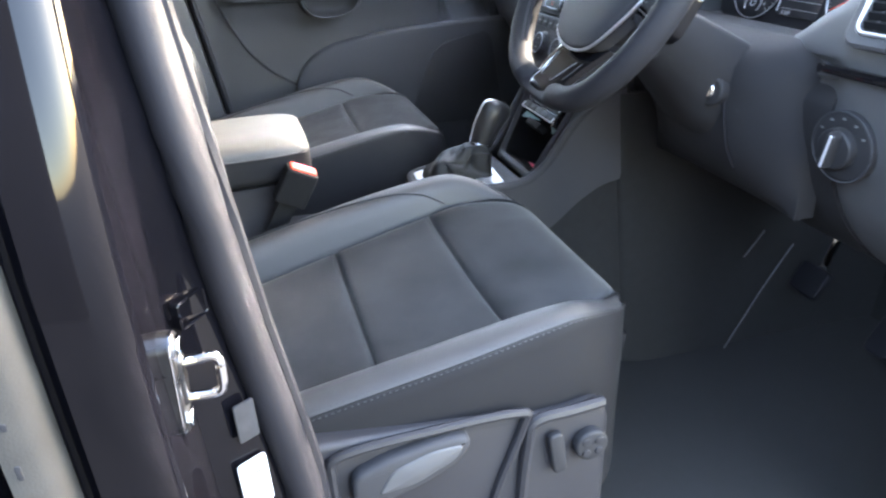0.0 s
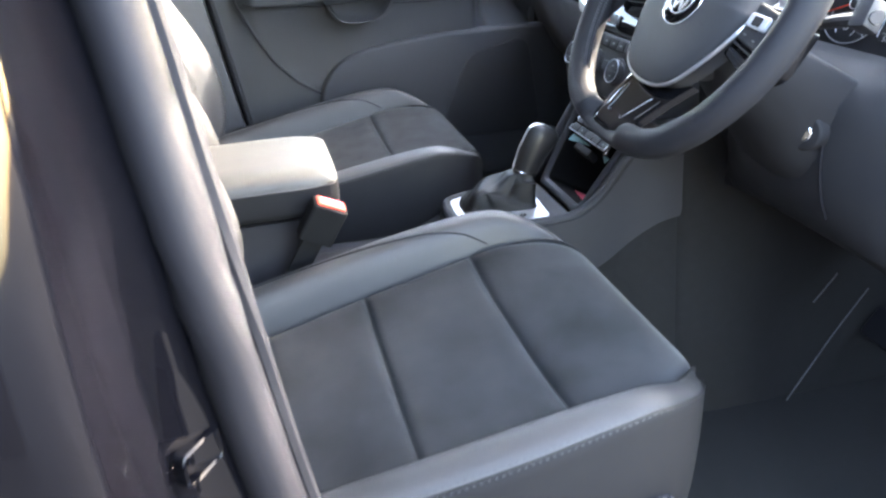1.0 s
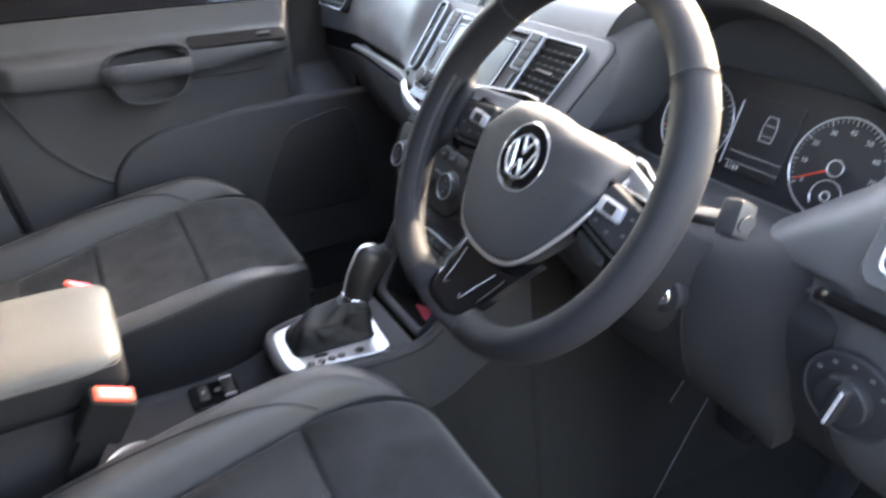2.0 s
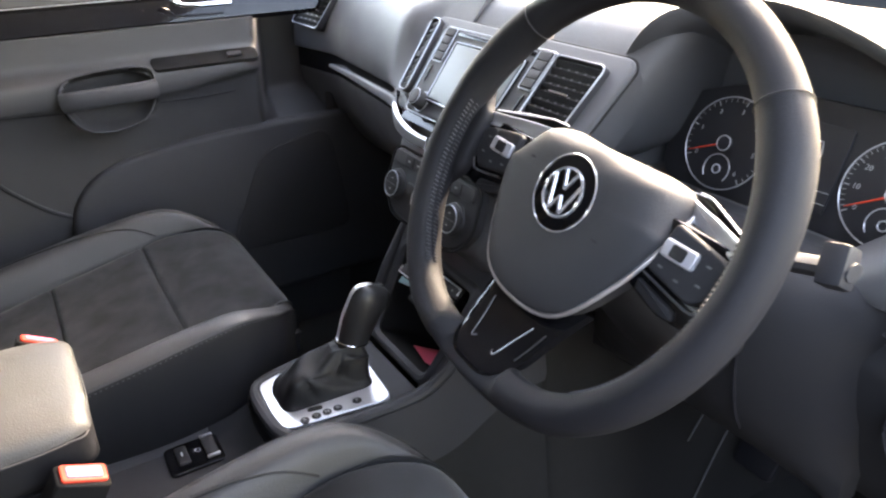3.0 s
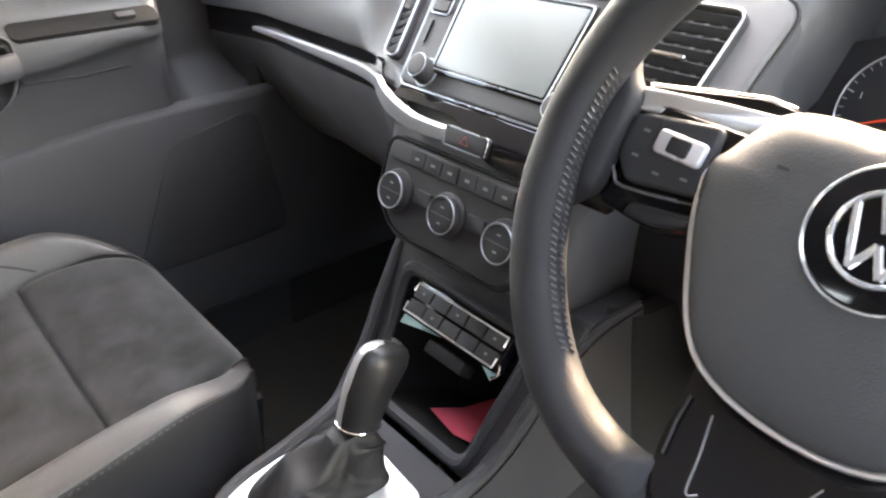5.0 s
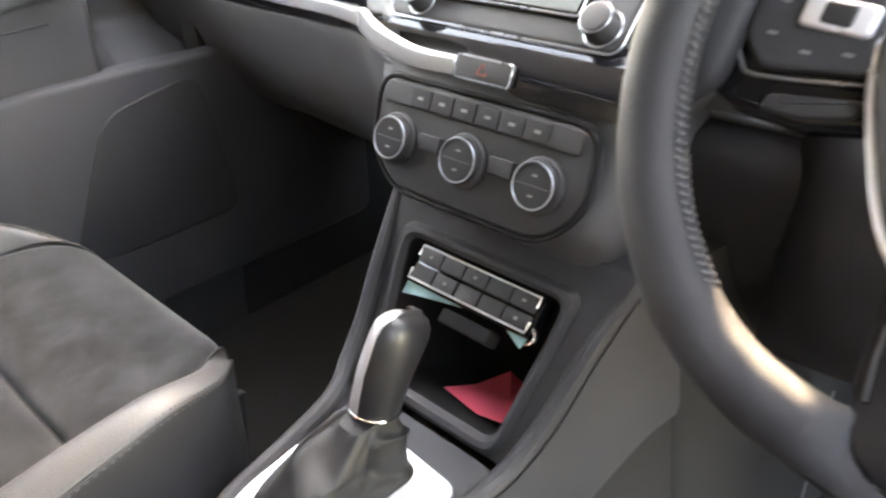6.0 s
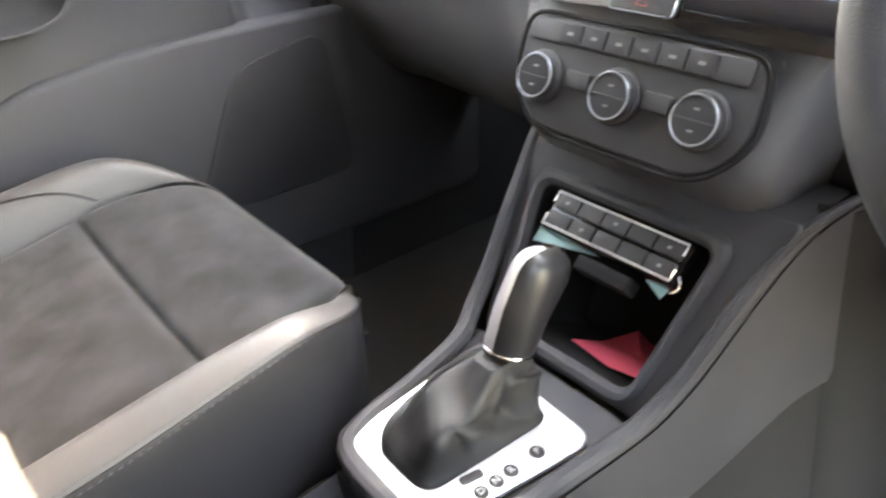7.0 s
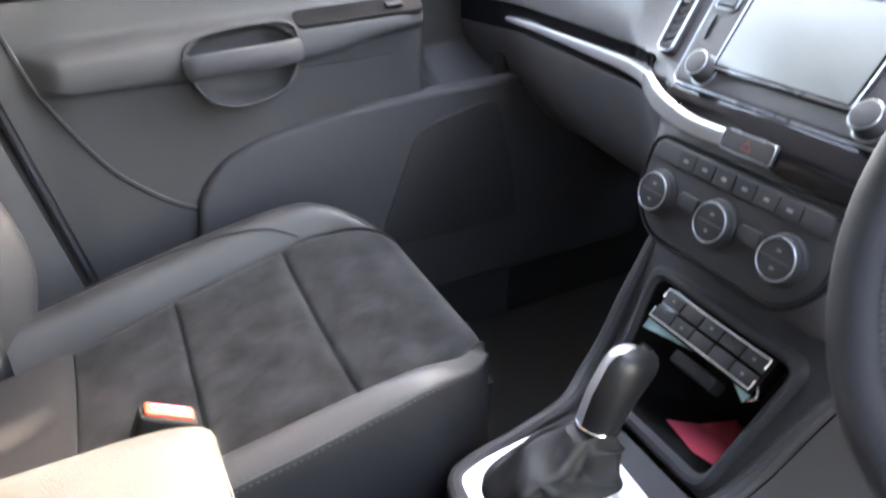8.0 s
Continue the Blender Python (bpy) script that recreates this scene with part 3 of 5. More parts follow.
def front_seat(cx, label, controls):
    suede = SUEDE if controls else NAPPED
    seat = thing("front_seat", (cx, 0.3, 0.39), label, "car seat", "front seats")
    part("seat_insert", insert_panel(cx, 0.105, 0.244), suede, seat, "dark suede seat insert")
    part("seat_insert", insert_panel(cx, 0.244, 0.400), suede, seat, "dark suede seat insert")
    part("seat_insert", insert_panel(cx, 0.400, 0.55, LENGTHS[-1]), suede, seat, "dark suede front insert")
    for y in (0.244, 0.400):
        p = cushion_at(s_of(y))
        part("insert_seam", tube([(cx + k * (SEAM(y) - 0.002), p.x, p.y - 0.0100 + 0.012 * abs(k) ** 3) for k in [i / 10 - 1 for i in range(21)]], 0.0030, 6), CARPET, seat)
    for side in (-1, 1):
        part("front_piping", tube([(cx + side * (SEAM(p.x) + 0.001), p.x, p.y + 0.0025) for p in [cushion_at(lerp(s_of(0.43), LENGTHS[-1] - 0.02, k / 24)) for k in range(25)]], 0.0020, 6), GAITER, seat)
    part("rear_strip", sheet(lambda u, v: (cx + (2 * u - 1) * SEAM(0.08), lerp(0.0, 0.103, v), cushion_at(s_of(lerp(0.0, 0.103, v))).y + 0.004 + 0.01 * abs(2 * u - 1) ** 3 - 0.003 * step(0.85, 1, v)), 14, 6, (0, 0, -0.03)), LEATHER, seat)
    for side in (-1, 1):
        b = part("cushion_bolster", bolster(cx, side, 0.0, 0.775, 24), LEATHER, seat, "smooth leather side bolster")
        part("bolster_side", bolster(cx, side, 0.777, 0.86, 6), SHADELEATHER, seat, "leather below the bolster seam, coloured darker for shade")
        if side < 0:
            crease = [Vector(bolster_at(cx, side, lerp(0.02, 0.655, k / 24), lerp(0.56, 0.03, (k / 24) ** 2.2))) + Vector((0, 0, 0.0006)) for k in range(25)]
            part("piping", tube(crease, 0.0016, 6), GAITER, b)
            stitch_run("stitching", b, [p + Vector((side * 0.004, 0, 0.0012)) for p in crease], 0.005)
        part("piping", tube([Vector(bolster_at(cx, side, lerp(0.03, 0.955, k / 40), 0.775)) for k in range(41)], 0.0016, 6), GAITER, b)
        for v in (0.738, 0.802):
            stitch_run("stitching", b, [Vector(bolster_at(cx, side, lerp(0.03, 0.93, k / 40), v)) + Vector((side * 0.0004, 0, 0.0006)) for k in range(41)], 0.005, THREAD, 0.0007)

    def side_wall(u, v):
        p = Vector(bolster_at(cx, sgn, u, 0.859))
        y = min(p.y, 0.556)
        q = Vector((cx + sgn * (OUTER(y) - 0.010), y, 0.50))
        return p.lerp(q, v) + Vector((sgn * 0.010 * math.sin(math.pi * min(v * 1.6, 1)) * (1 - step(0.50, 0.57, p.y)), 0, 0))

    for sgn in (-1, 1):
        part("cushion_side", sheet(side_wall, 44, 10, (-sgn * 0.02, 0, 0)), SHADELEATHER, seat, "leather cushion side, coloured darker for shade")
    part("cushion_core", loft([[(cx - 0.22, y, 0.48), (cx + 0.22, y, 0.48), (cx + 0.22, y, cushion_at(s_of(y)).y - 0.03), (cx - 0.22, y, cushion_at(s_of(y)).y - 0.03)] for y in (0.0, 0.15, 0.3, 0.40, 0.47)]), CARPET, seat)
    part("front_apron", sheet(lambda u, v: (cx + lerp(-0.16, 0.16, u), 0.573 - 0.03 * v, lerp(0.69, 0.47, v)), 10, 6, (0, -0.02, 0)), SHADELEATHER, seat)
    part("seat_frame", box(pose(cx, 0.235, 0.423), 0.38, 0.43, 0.105, 0.01), PLASTIC, seat)
    part("back_insert", back_panel(cx, 0.66, 0.86, 0), suede, seat, "dark suede back insert")
    part("back_insert", back_panel(cx, 0.862, 1.06, 0), suede, seat, "dark suede back insert")
    part("back_insert", back_panel(cx, 1.062, 1.33, 0), suede, seat, "dark suede back insert")
    for side in (-1, 1):
        part("back_bolster", back_bolster(cx, side), LEATHER, seat, "smooth leather backrest bolster")
    part("back_shell", loft([[(cx - w, BACK(z) - 0.10, z), (cx + w, BACK(z) - 0.10, z), (cx + w * 0.9, BACK(z) - 0.19, z), (cx - w * 0.9, BACK(z) - 0.19, z)] for z, w in ((0.55, 0.2), (0.7, 0.235), (1.0, 0.24), (1.25, 0.21), (1.36, 0.15))]), PLASTIC, seat)
    if controls:
        mx = Matrix(((0, 0, 1, cx + 0.276), (1, 0, 0, 0), (0, 1, 0, 0), (0, 0, 0, 1)))
        trim = [(0.02, 0.40), (0.482, 0.40), (0.487, 0.672), (0.475, 0.690), (0.385, 0.695), (0.375, 0.705), (0.15, 0.722), (0.07, 0.72), (0.02, 0.70)]
        side_trim = part("side_trim", slab(rounded(trim, 0.012), 0.025, mx, 0.008), SEATPLASTIC, seat, "moulded plastic seat side trim")
        part("trim_ridge", tube(smooth_path([mx @ Vector(p) for p in ((0.165, 0.60, 0.004), (0.162, 0.68, 0.004), (0.175, 0.708, 0.005), (0.28, 0.712, 0.005), (0.372, 0.708, 0.005), (0.378, 0.69, 0.004), (0.345, 0.60, 0.002), (0.32, 0.50, 0.0))], 6), 0.0055, 8, False, 1.0, (1, 0, 0)), SEATPLASTIC, side_trim)
        part("trim_ridge", tube(smooth_path([mx @ Vector(p) for p in ((0.478, 0.690, -0.002), (0.44, 0.692, 0.003), (0.392, 0.690, 0.004), (0.383, 0.66, 0.004), (0.375, 0.58, 0.002), (0.37, 0.50, 0.0))], 6), 0.007, 8, False, 1.0, (1, 0, 0)), SEATPLASTIC, side_trim)
        grip = [(0.178, 0.645), (0.21, 0.636), (0.26, 0.650), (0.30, 0.668), (0.315, 0.690), (0.308, 0.704), (0.27, 0.703), (0.22, 0.695), (0.182, 0.682)]
        lever = part("height_lever", slab(rounded(grip, 0.012), 0.016, mx @ pose(0, 0, 0.016), 0.007), PLASTIC, side_trim, "long height adjusting lever")
        scoop = [(0.205, 0.652), (0.25, 0.656), (0.295, 0.676), (0.306, 0.694), (0.27, 0.695), (0.225, 0.682)]
        part("lever_scoop", slab(rounded(scoop, 0.010), 0.004, mx @ pose(0, 0, 0.0178), 0.003, 0.0025), SOFT, lever)
        part("recline_switch", slab(rrect(0.018, 0.058, 0.006), 0.008, mx @ pose(0.418, 0.64, 0.012, 0, 0, 8), 0.003), BUTTON, side_trim)
        knob = part("lumbar_knob", slab(circle(0.021, 20), 0.012, mx @ pose(0.460, 0.640, 0.013), 0.004), BUTTON, side_trim)
        for k in range(4):
            part("knob_dot", slab(circle(0.0055, 10), 0.002, mx @ pose(0.460 + 0.011 * math.cos(0.8 + k * math.pi / 2), 0.640 + 0.011 * math.sin(0.8 + k * math.pi / 2), 0.0145), 0.0008), SEATPLASTIC, knob)
    return seat


shift(front_seat(0.406, "dark driver's seat with suede inserts and leather bolsters", True), 0, -0.005, 0)
shift(front_seat(-0.327, "dark passenger seat with suede inserts and leather bolsters", False), 0, -0.024, 0.014)

# ---- dashboard ----
dash = thing("dashboard", (0, 0.95, 0.75), "dark grey soft plastic dashboard with a slim silver trim strip", "dashboard")
FACE = curve1([(-0.90, 0.836), (-0.78, 0.840), (-0.70, 0.846), (-0.62, 0.846), (-0.5, 0.825), (-0.3, 0.788), (-0.212, 0.768), (-0.165, 0.745), (-0.13, 0.730), (-0.105, 0.724)])
STRIP = curve1([(-0.90, 1.002), (-0.78, 1.008), (-0.68, 1.012), (-0.5, 1.022), (-0.3, 1.034), (-0.165, 1.042), (-0.105, 1.034)])


def left_dash(u, v):
    x = lerp(-0.87, -0.108, u)
    yf, zt = FACE(x), STRIP(x)
    row = smooth_path([(yf + 0.42, 1.17, 0), (yf + 0.2, 1.198, 0), (yf + 0.09, 1.19, 0), (yf + 0.035, 1.165, 0), (yf + 0.0, 1.10, 0), (yf - 0.007, zt + 0.032, 0), (yf - 0.004, zt + 0.024, 0), (yf + 0.008, zt + 0.021, 0), (yf + 0.008, zt - 0.020, 0), (yf + 0.002, zt - 0.026, 0), (yf + 0.012, zt - 0.06, 0), (yf + 0.035, zt - 0.12, 0), (yf + 0.085, zt - 0.19, 0), (yf + 0.17, zt - 0.25, 0), (yf + 0.3, zt - 0.28, 0)], 4)
    p = row[min(int(round(v * (len(row) - 1))), len(row) - 1)]
    flush = max(p.x, 0.791 + (p.y - 1.103) * math.tan(radians(41)))
    return (x, lerp(p.x, flush, step(-0.245, -0.190, x) * step(zt + 0.012, zt + 0.03, p.y)), p.y)


part("passenger_dash", sheet(left_dash, 54, 56, (0, 0.05, 0)), SOFT, dash)
part("dark_strip", sheet(lambda u, v: (lerp(-0.87, -0.165, u), FACE(lerp(-0.87, -0.165, u)) + 0.001, STRIP(lerp(-0.87, -0.165, u)) + lerp(-0.021, 0.022, v)), 24, 2, (0, 0.01, 0)), PIANO, dash, "dark glossy band in the dashboard")
run = smooth_path([(x, FACE(x) - 0.003, STRIP(x) - 0.003) for x in (-0.66, -0.52, -0.38, -0.27)] + [(-0.212, 0.763, 1.036), (-0.165, 0.738, 1.041), (-0.125, 0.722, 1.034), (-0.075, 0.7145, 1.0275), (-0.022, 0.7125, 1.0285)], 9)
wide = curve1([(0, 0.0030), (0.2, 0.0062), (0.4, 0.0078), (0.5, 0.0075), (0.60, 0.0080), (0.64, 0.0115), (0.74, 0.0110), (0.88, 0.0085), (1.0, 0.0070)])


def strip_shape(u, v):
    k = min(int(round(u * (len(run) - 1))), len(run) - 1)
    a = math.pi * (v - 0.5)
    return run[k] + Vector((0, -0.0016 * max(math.cos(a), 0.0) ** 0.4, wide(u) * math.sin(a)))


JOINT = next(k for k, p in enumerate(run) if p.x > -0.176) / (len(run) - 1)
for u0, u1, label in ((0.0, JOINT, "satin silver trim strip along the dark band"), (JOINT + 0.02, 1.0, "broad satin silver trim piece ending at the hazard button")):
    n = int(round((u1 - u0) * (len(run) - 1)))
    part("silver_strip", sheet(lambda u, v: strip_shape(lerp(u0, u1, u), v), n, 8, (0, 0.006, 0)), SILVER, dash, label, sharp=80)
LEDGE = curve1([(1.0145, 0.7120), (1.032, 0.7150), (1.046, 0.727), (1.058, 0.745)])


def ledge_shape(u, v):
    x = lerp(-0.118, 0.172, u)
    z = lerp(1.058, lerp(1.044, 1.0145, step(-0.03, 0.05, x)), v)
    return (x, LEDGE(z), z)


part("gloss_ledge", sheet(ledge_shape, 24, 5, (0, 0.01, 0)), PIANO, dash, "glossy black ledge below the radio")


def vent(parent, m, w, h, slats, tilt, skew=0.0, lean=0.0):
    """A grille: a chrome-edged frame, dark hollow, slats across and a chrome tab."""
    def sk(pts):
        return [(x + skew * y, y) for x, y in pts]
    v = part("air_vent", slab(sk(rrect(w, h, 0.008)), 0.02, m @ pose(0, 0, -0.0015), 0.0), CARPET, parent, "black slatted air vent with a chrome edge")
    part("vent_wall", frame_slab(sk(rrect(w + 0.004, h + 0.004, 0.009)), sk(rrect(w - 0.003, h - 0.003, 0.007)), 0.012, m @ pose(0, 0, 0.0035), 0.001), PLASTIC, v)
    part("vent_edge", tube([m @ Vector((x, y, 0.0042)) for x, y in sk(rrect(w + 0.001, h + 0.001, 0.008))], 0.0012, 6, True), TRIM, v, "thin chrome edge")
    for k in range(slats):
        y = (h - 0.006) * ((k + 0.5) / slats - 0.5)
        part("slat", box(m @ pose(skew * y, y, 0.0010, tilt, 0, lean), w - 0.004, 0.008 if lean == 0 else 0.0055, 0.0018, 0.0006, 1), SLAT if lean == 0 else LITFIN, v)
    if lean:
        part("tab", box(m @ pose(0, -0.002, 0.0045), w * 0.55, 0.010, 0.003, 0.001, 1), BUTTON, v)
    else:
        for k in range(5):
            x = (w - 0.01) * ((k + 0.5) / 5 - 0.5)
            part("vane", box(m @ pose(x, 0, -0.0009), 0.0035, h - 0.008, 0.0008, 0.0, 1), LITFIN, v)
        part("tab", box(m @ pose(0, 0.0, 0.0045), w * 0.42, 0.004, 0.003, 0.001, 1), CHROME, v, "chrome tab")
    return v


# left end vent
vent(dash, plane((-0.715, 0.846, 1.118), (1, 0.04, 0), (0, 0.55, 1)) @ pose(0, 0, 0.004), 0.125, 0.075, 6, 30, 0.35)

mv = plane((-0.745, 0.8445, 1.052), (1, 0.04, 0), (0, 0.1, 1))
for k in range(3):
    part("vent_mark", box(mv @ pose(0.009 * k, 0.0, 0.0065), 0.005, 0.003, 0.0006, 0.0), KEYGREY, dash)

# centre stack: upper unit with screen, then ledge, then climate panel
UP41 = (0, math.sin(radians(41)), math.cos(radians(41)))
UP20 = (0, math.sin(radians(20)), math.cos(radians(20)))
UP30 = (0, math.sin(radians(30)), math.cos(radians(30)))
unit = plane((0.001, 0.785, 1.103), (1, 0, 0), UP41)
stack = [(0.895, 1.200, -0.185, 0.245), (0.872, 1.188, -0.178, 0.240), (0.852, 1.165, -0.170, 0.234), (0.811, 1.117, -0.162, 0.224), (0.772, 1.072, -0.154, 0.214), (0.757, 1.056, -0.150, 0.205), (0.742, 1.046, -0.146, 0.190), (0.738, 1.030, -0.138, 0.170), (0.728, 1.012, -0.132, 0.152), (0.718, 0.985, -0.128, 0.140), (0.707, 0.955, -0.122, 0.136), (0.698, 0.930, -0.112, 0.132), (0.700, 0.915, -0.105, 0.130), (0.712, 0.900, -0.105, 0.126), (0.722, 0.882, -0.106, 0.122)]


def stack_rows():
    rows = []
    for y, z, a, b in stack:
        row = [(a - 0.05, y + 0.16, z), (a - 0.022, y + 0.07, z), (a - 0.006, y + 0.02, z), (a + 0.004, y + 0.005, z), (a + 0.02, y, z)]
        row += [(lerp(a + 0.02, b - 0.02, k / 8), y, z) for k in range(1, 8)]
        row += [(b - 0.02, y, z), (b - 0.004, y + 0.005, z), (b + 0.004, y + 0.02, z), (b + 0.008, y + 0.05, z), (b + 0.010, y + 0.11, z)]
        rows.append(row)
    return rows


ROWS = stack_rows()


def stack_shape(u, v):
    j, i = min(int(round(u * (len(ROWS[0]) - 1))), len(ROWS[0]) - 1), min(int(round(v * (len(ROWS) - 1))), len(ROWS) - 1)
    return ROWS[i][j]


part("stack_housing", sheet(stack_shape, len(ROWS[0]) - 1, len(ROWS) - 1, (0, 0.06, 0)), SOFT, dash, sharp=50)

face = rrect(0.405, 0.158, 0.022, 5, 0.020, 0.009)
stack_face = part("stack_face", slab(face, 0.05, unit @ pose(0, 0, -0.001), 0.004), SOFT, dash, "smooth grey surround of the radio and vents")
groove = part("face_groove", tube([unit @ Vector((x, y, -0.006)) for x, y in inset(face, -0.0012)], 0.0016, 6, True), GAITER, dash)

radio = thing("infotainment_unit", (0.006, 0.77, 1.06), "car radio with a grey touchscreen and two round knobs", "car radio")
RX = -0.0105
part("bezel", slab(rrect(0.247, 0.138, 0.010), 0.02, unit @ pose(RX, 0.0, 0.006), 0.004), BUTTON, radio, "black radio bezel")
part("bezel_edge", tube([unit @ Vector((x, y, 0.0055)) for x, y in rrect(0.248, 0.139, 0.010, 4, RX, 0.0)], 0.0010, 6, True), TRIM, radio)
part("screen_surround", slab(rrect(0.164, 0.100, 0.004), 0.004, unit @ pose(RX, 0.001, 0.0082), 0.001), PIANO, radio, "glossy black screen surround")
part("screen", slab(rrect(0.150, 0.088, 0.002), 0.004, unit @ pose(RX, 0.001, 0.0092), 0.0006), SCREEN, radio, "pale grey glass touchscreen")
part("screen_edge", tube([unit @ Vector((x, y, 0.0088)) for x, y in rrect(0.158, 0.094, 0.004, 3, RX, 0.001)], 0.0010, 6, True), TRIM, radio, "thin bright screen edge")
part("disc_slot", box(unit @ pose(RX, 0.0605, 0.0065), 0.17, 0.005, 0.003, 0.001), PIANO, radio)
part("slot_edge", box(unit @ pose(RX, 0.0645, 0.0066), 0.17, 0.0010, 0.001, 0.0), TRIM, radio)
for sx in (-1, 1):
    for k in range(4):
        part("radio_key", slab(rrect(0.0215, 0.0118, 0.0015), 0.003, unit @ pose(RX + sx * 0.1045, 0.0605 - 0.0130 * k, 0.0085), 0.0008), BUTTON, radio)
    part("key_frame", tube([unit @ Vector((x, y, 0.0075)) for x, y in rrect(0.027, 0.056, 0.004, 3, RX + sx * 0.1045, 0.0405)], 0.0008, 6, True), TRIM, radio)
    part("card_slot", box(unit @ pose(RX + sx * 0.110, -0.008, 0.0065), 0.003, 0.026, 0.003, 0.0008), PIANO, radio)
    kx = -0.0975 if sx < 0 else 0.092
    k = part("knob", slab(circle(0.0130, 28), 0.022, unit @ pose(kx, -0.051, 0.024), 0.003), BUTTON, radio, "round black volume knob")
    part("knob_ring", tube([unit @ Vector((x, y, 0.0225)) for x, y in circle(0.0122, 28, kx, -0.051)], 0.0008, 6, True), TRIM, k, "chrome ring")
    part("knob_foot", tube([unit @ Vector((x, y, 0.0065)) for x, y in circle(0.0150, 28, kx, -0.051)], 0.0010, 6, True), TRIM, k)
vents = [vent(dash, unit @ pose(-0.165, 0.016, 0.004), 0.0215, 0.120, 11, 20, 0.0, 28), vent(dash, unit @ pose(0.153, 0.020, 0.004), 0.080, 0.092, 8, 30)]


def flare(ob):
    """Spreads the radio, its surround and vents towards their top."""
    back = unit.inverted()
    for o in (ob, *ob.children_recursive):
        if o.type == "MESH":
            for vert in o.data.vertices:
                p = back @ vert.co
                p.x += p.y * (0.8 * p.x - 0.055)
                vert.co = unit @ p


for ob in (radio, stack_face, groove, *vents):
    flare(ob)

haz = thing("hazard_switch", (0.006, 0.712, 1.02), "wide chrome-edged hazard warning button", "switch")
mh = plane((0.0085, 0.713, 1.030), (1, 0, 0), UP20)
part("key", slab(rrect(0.057, 0.018, 0.003), 0.02, mh @ pose(0, 0, 0.003), 0.002), BUTTON, haz)
part("key_edge", tube([mh @ Vector((x, y, 0.0025)) for x, y in rrect(0.057, 0.018, 0.003, 3)], 0.0008, 6, True), TRIM, haz, "chrome edge")
part("triangle_mark", tube([mh @ Vector((x, y, 0.0030)) for x, y in ((-0.005, -0.0035), (0.005, -0.0035), (0, 0.0045))], 0.0005, 4, True), RED, haz, "red triangle mark")

clim = thing("climate_panel", (0.004, 0.69, 0.93), "black climate control panel with three chrome-ringed knobs", "climate control")
mc = plane((0.006, 0.6947, 0.9585), (1, 0, 0), UP20)
out = rounded([(-0.110, 0.051), (0.113, 0.051), (0.117, -0.010), (0.086, -0.042), (-0.076, -0.042), (-0.107, -0.010)], 0.02)
part("panel", slab(out, 0.02, mc @ pose(0, 0, 0.003), 0.003), BUTTON, clim)
part("panel_groove", tube([mc @ Vector((x, y, 0.0015)) for x, y in inset(out, -0.0025)], 0.0022, 6, True), SLAT, clim)
part("button_bar", slab(rrect(0.206, 0.019, 0.004), 0.004, mc @ pose(0.001, 0.039, 0.0055), 0.001), BUTTON, clim)
for k in range(6):
    b = part("climate_key", slab(rrect(0.0225, 0.0165, 0.002), 0.005, mc @ pose(-0.058 + 0.0245 * k, 0.039, 0.0068), 0.0008), KNOBFACE, clim)
    part("mark", box(mc @ pose(-0.058 + 0.0245 * k, 0.039, 0.0069), 0.006, 0.0026, 0.0004, 0.0, 1), MARK, b, "small pale symbol")
for k, x in enumerate((-0.079, 0.0, 0.076)):
    kb = part("knob", slab(circle(0.0190, 36), 0.018, mc @ pose(x, 0, 0.014), 0.002), KNOBFACE, clim, "round black temperature knob")
    part("knob_collar", slab(circle(0.0228, 36, x, 0), 0.008, mc @ pose(0, 0, 0.0075), 0.003), BUTTON, kb)
    part("knob_ring", tube([mc @ Vector((a, b, 0.0142)) for a, b in circle(0.0182, 36, x, 0)], 0.0009, 6, True), TRIM, kb, "chrome ring")
    part("knob_bar", box(mc @ pose(x, 0, 0.0142), 0.030, 0.0007, 0.0006, 0.0), STITCH, kb)
    part("mark", box(mc @ pose(x, 0.008, 0.0142), 0.0045, 0.0016, 0.0005, 0.0), MARK, kb)
    part("mark", box(mc @ pose(x, -0.008, 0.0142), 0.0045, 0.0016, 0.0005, 0.0), MARK, kb)
for x in (-0.0395, 0.038):
    part("climate_key", slab(rrect(0.024, 0.0145, 0.002), 0.004, mc @ pose(x, 0.004, 0.0065), 0.001), BUTTON, clim)

# ---- instrument binnacle and driver's side of the dash ----
CX = 0.392


LIP = [(p.x, p.y) for p in smooth_path([(0.170, 1.02, 0), (0.172, 1.10, 0), (0.188, 1.150, 0), (0.211, 1.190, 0), (0.240, 1.219, 0), (0.29, 1.234, 0), (0.36, 1.235, 0), (0.44, 1.216, 0), (0.505, 1.186, 0), (0.56, 1.147, 0), (0.60, 1.09, 0), (0.612, 1.04, 0), (0.61, 1.01, 0)], 4)]
HOODROWS = [(0.02, 0.10, 0.990, 1.05), (0.45, 0.45, 0.988, 1.03), (0.84, 0.80, 0.984, 1.02), (0.90, 0.86, 0.945, 1.02), (0.93, 0.91, 0.912, 1.02), (0.975, 0.975, 0.900, 1.02), (1.0, 1.0, 0.899, 1.02), (1.03, 1.0, 0.905, 1.02), (1.06, 0.99, 0.925, 1.02), (1.12, 0.95, 1.00, 1.02), (1.25, 0.75, 1.18, 1.02)]


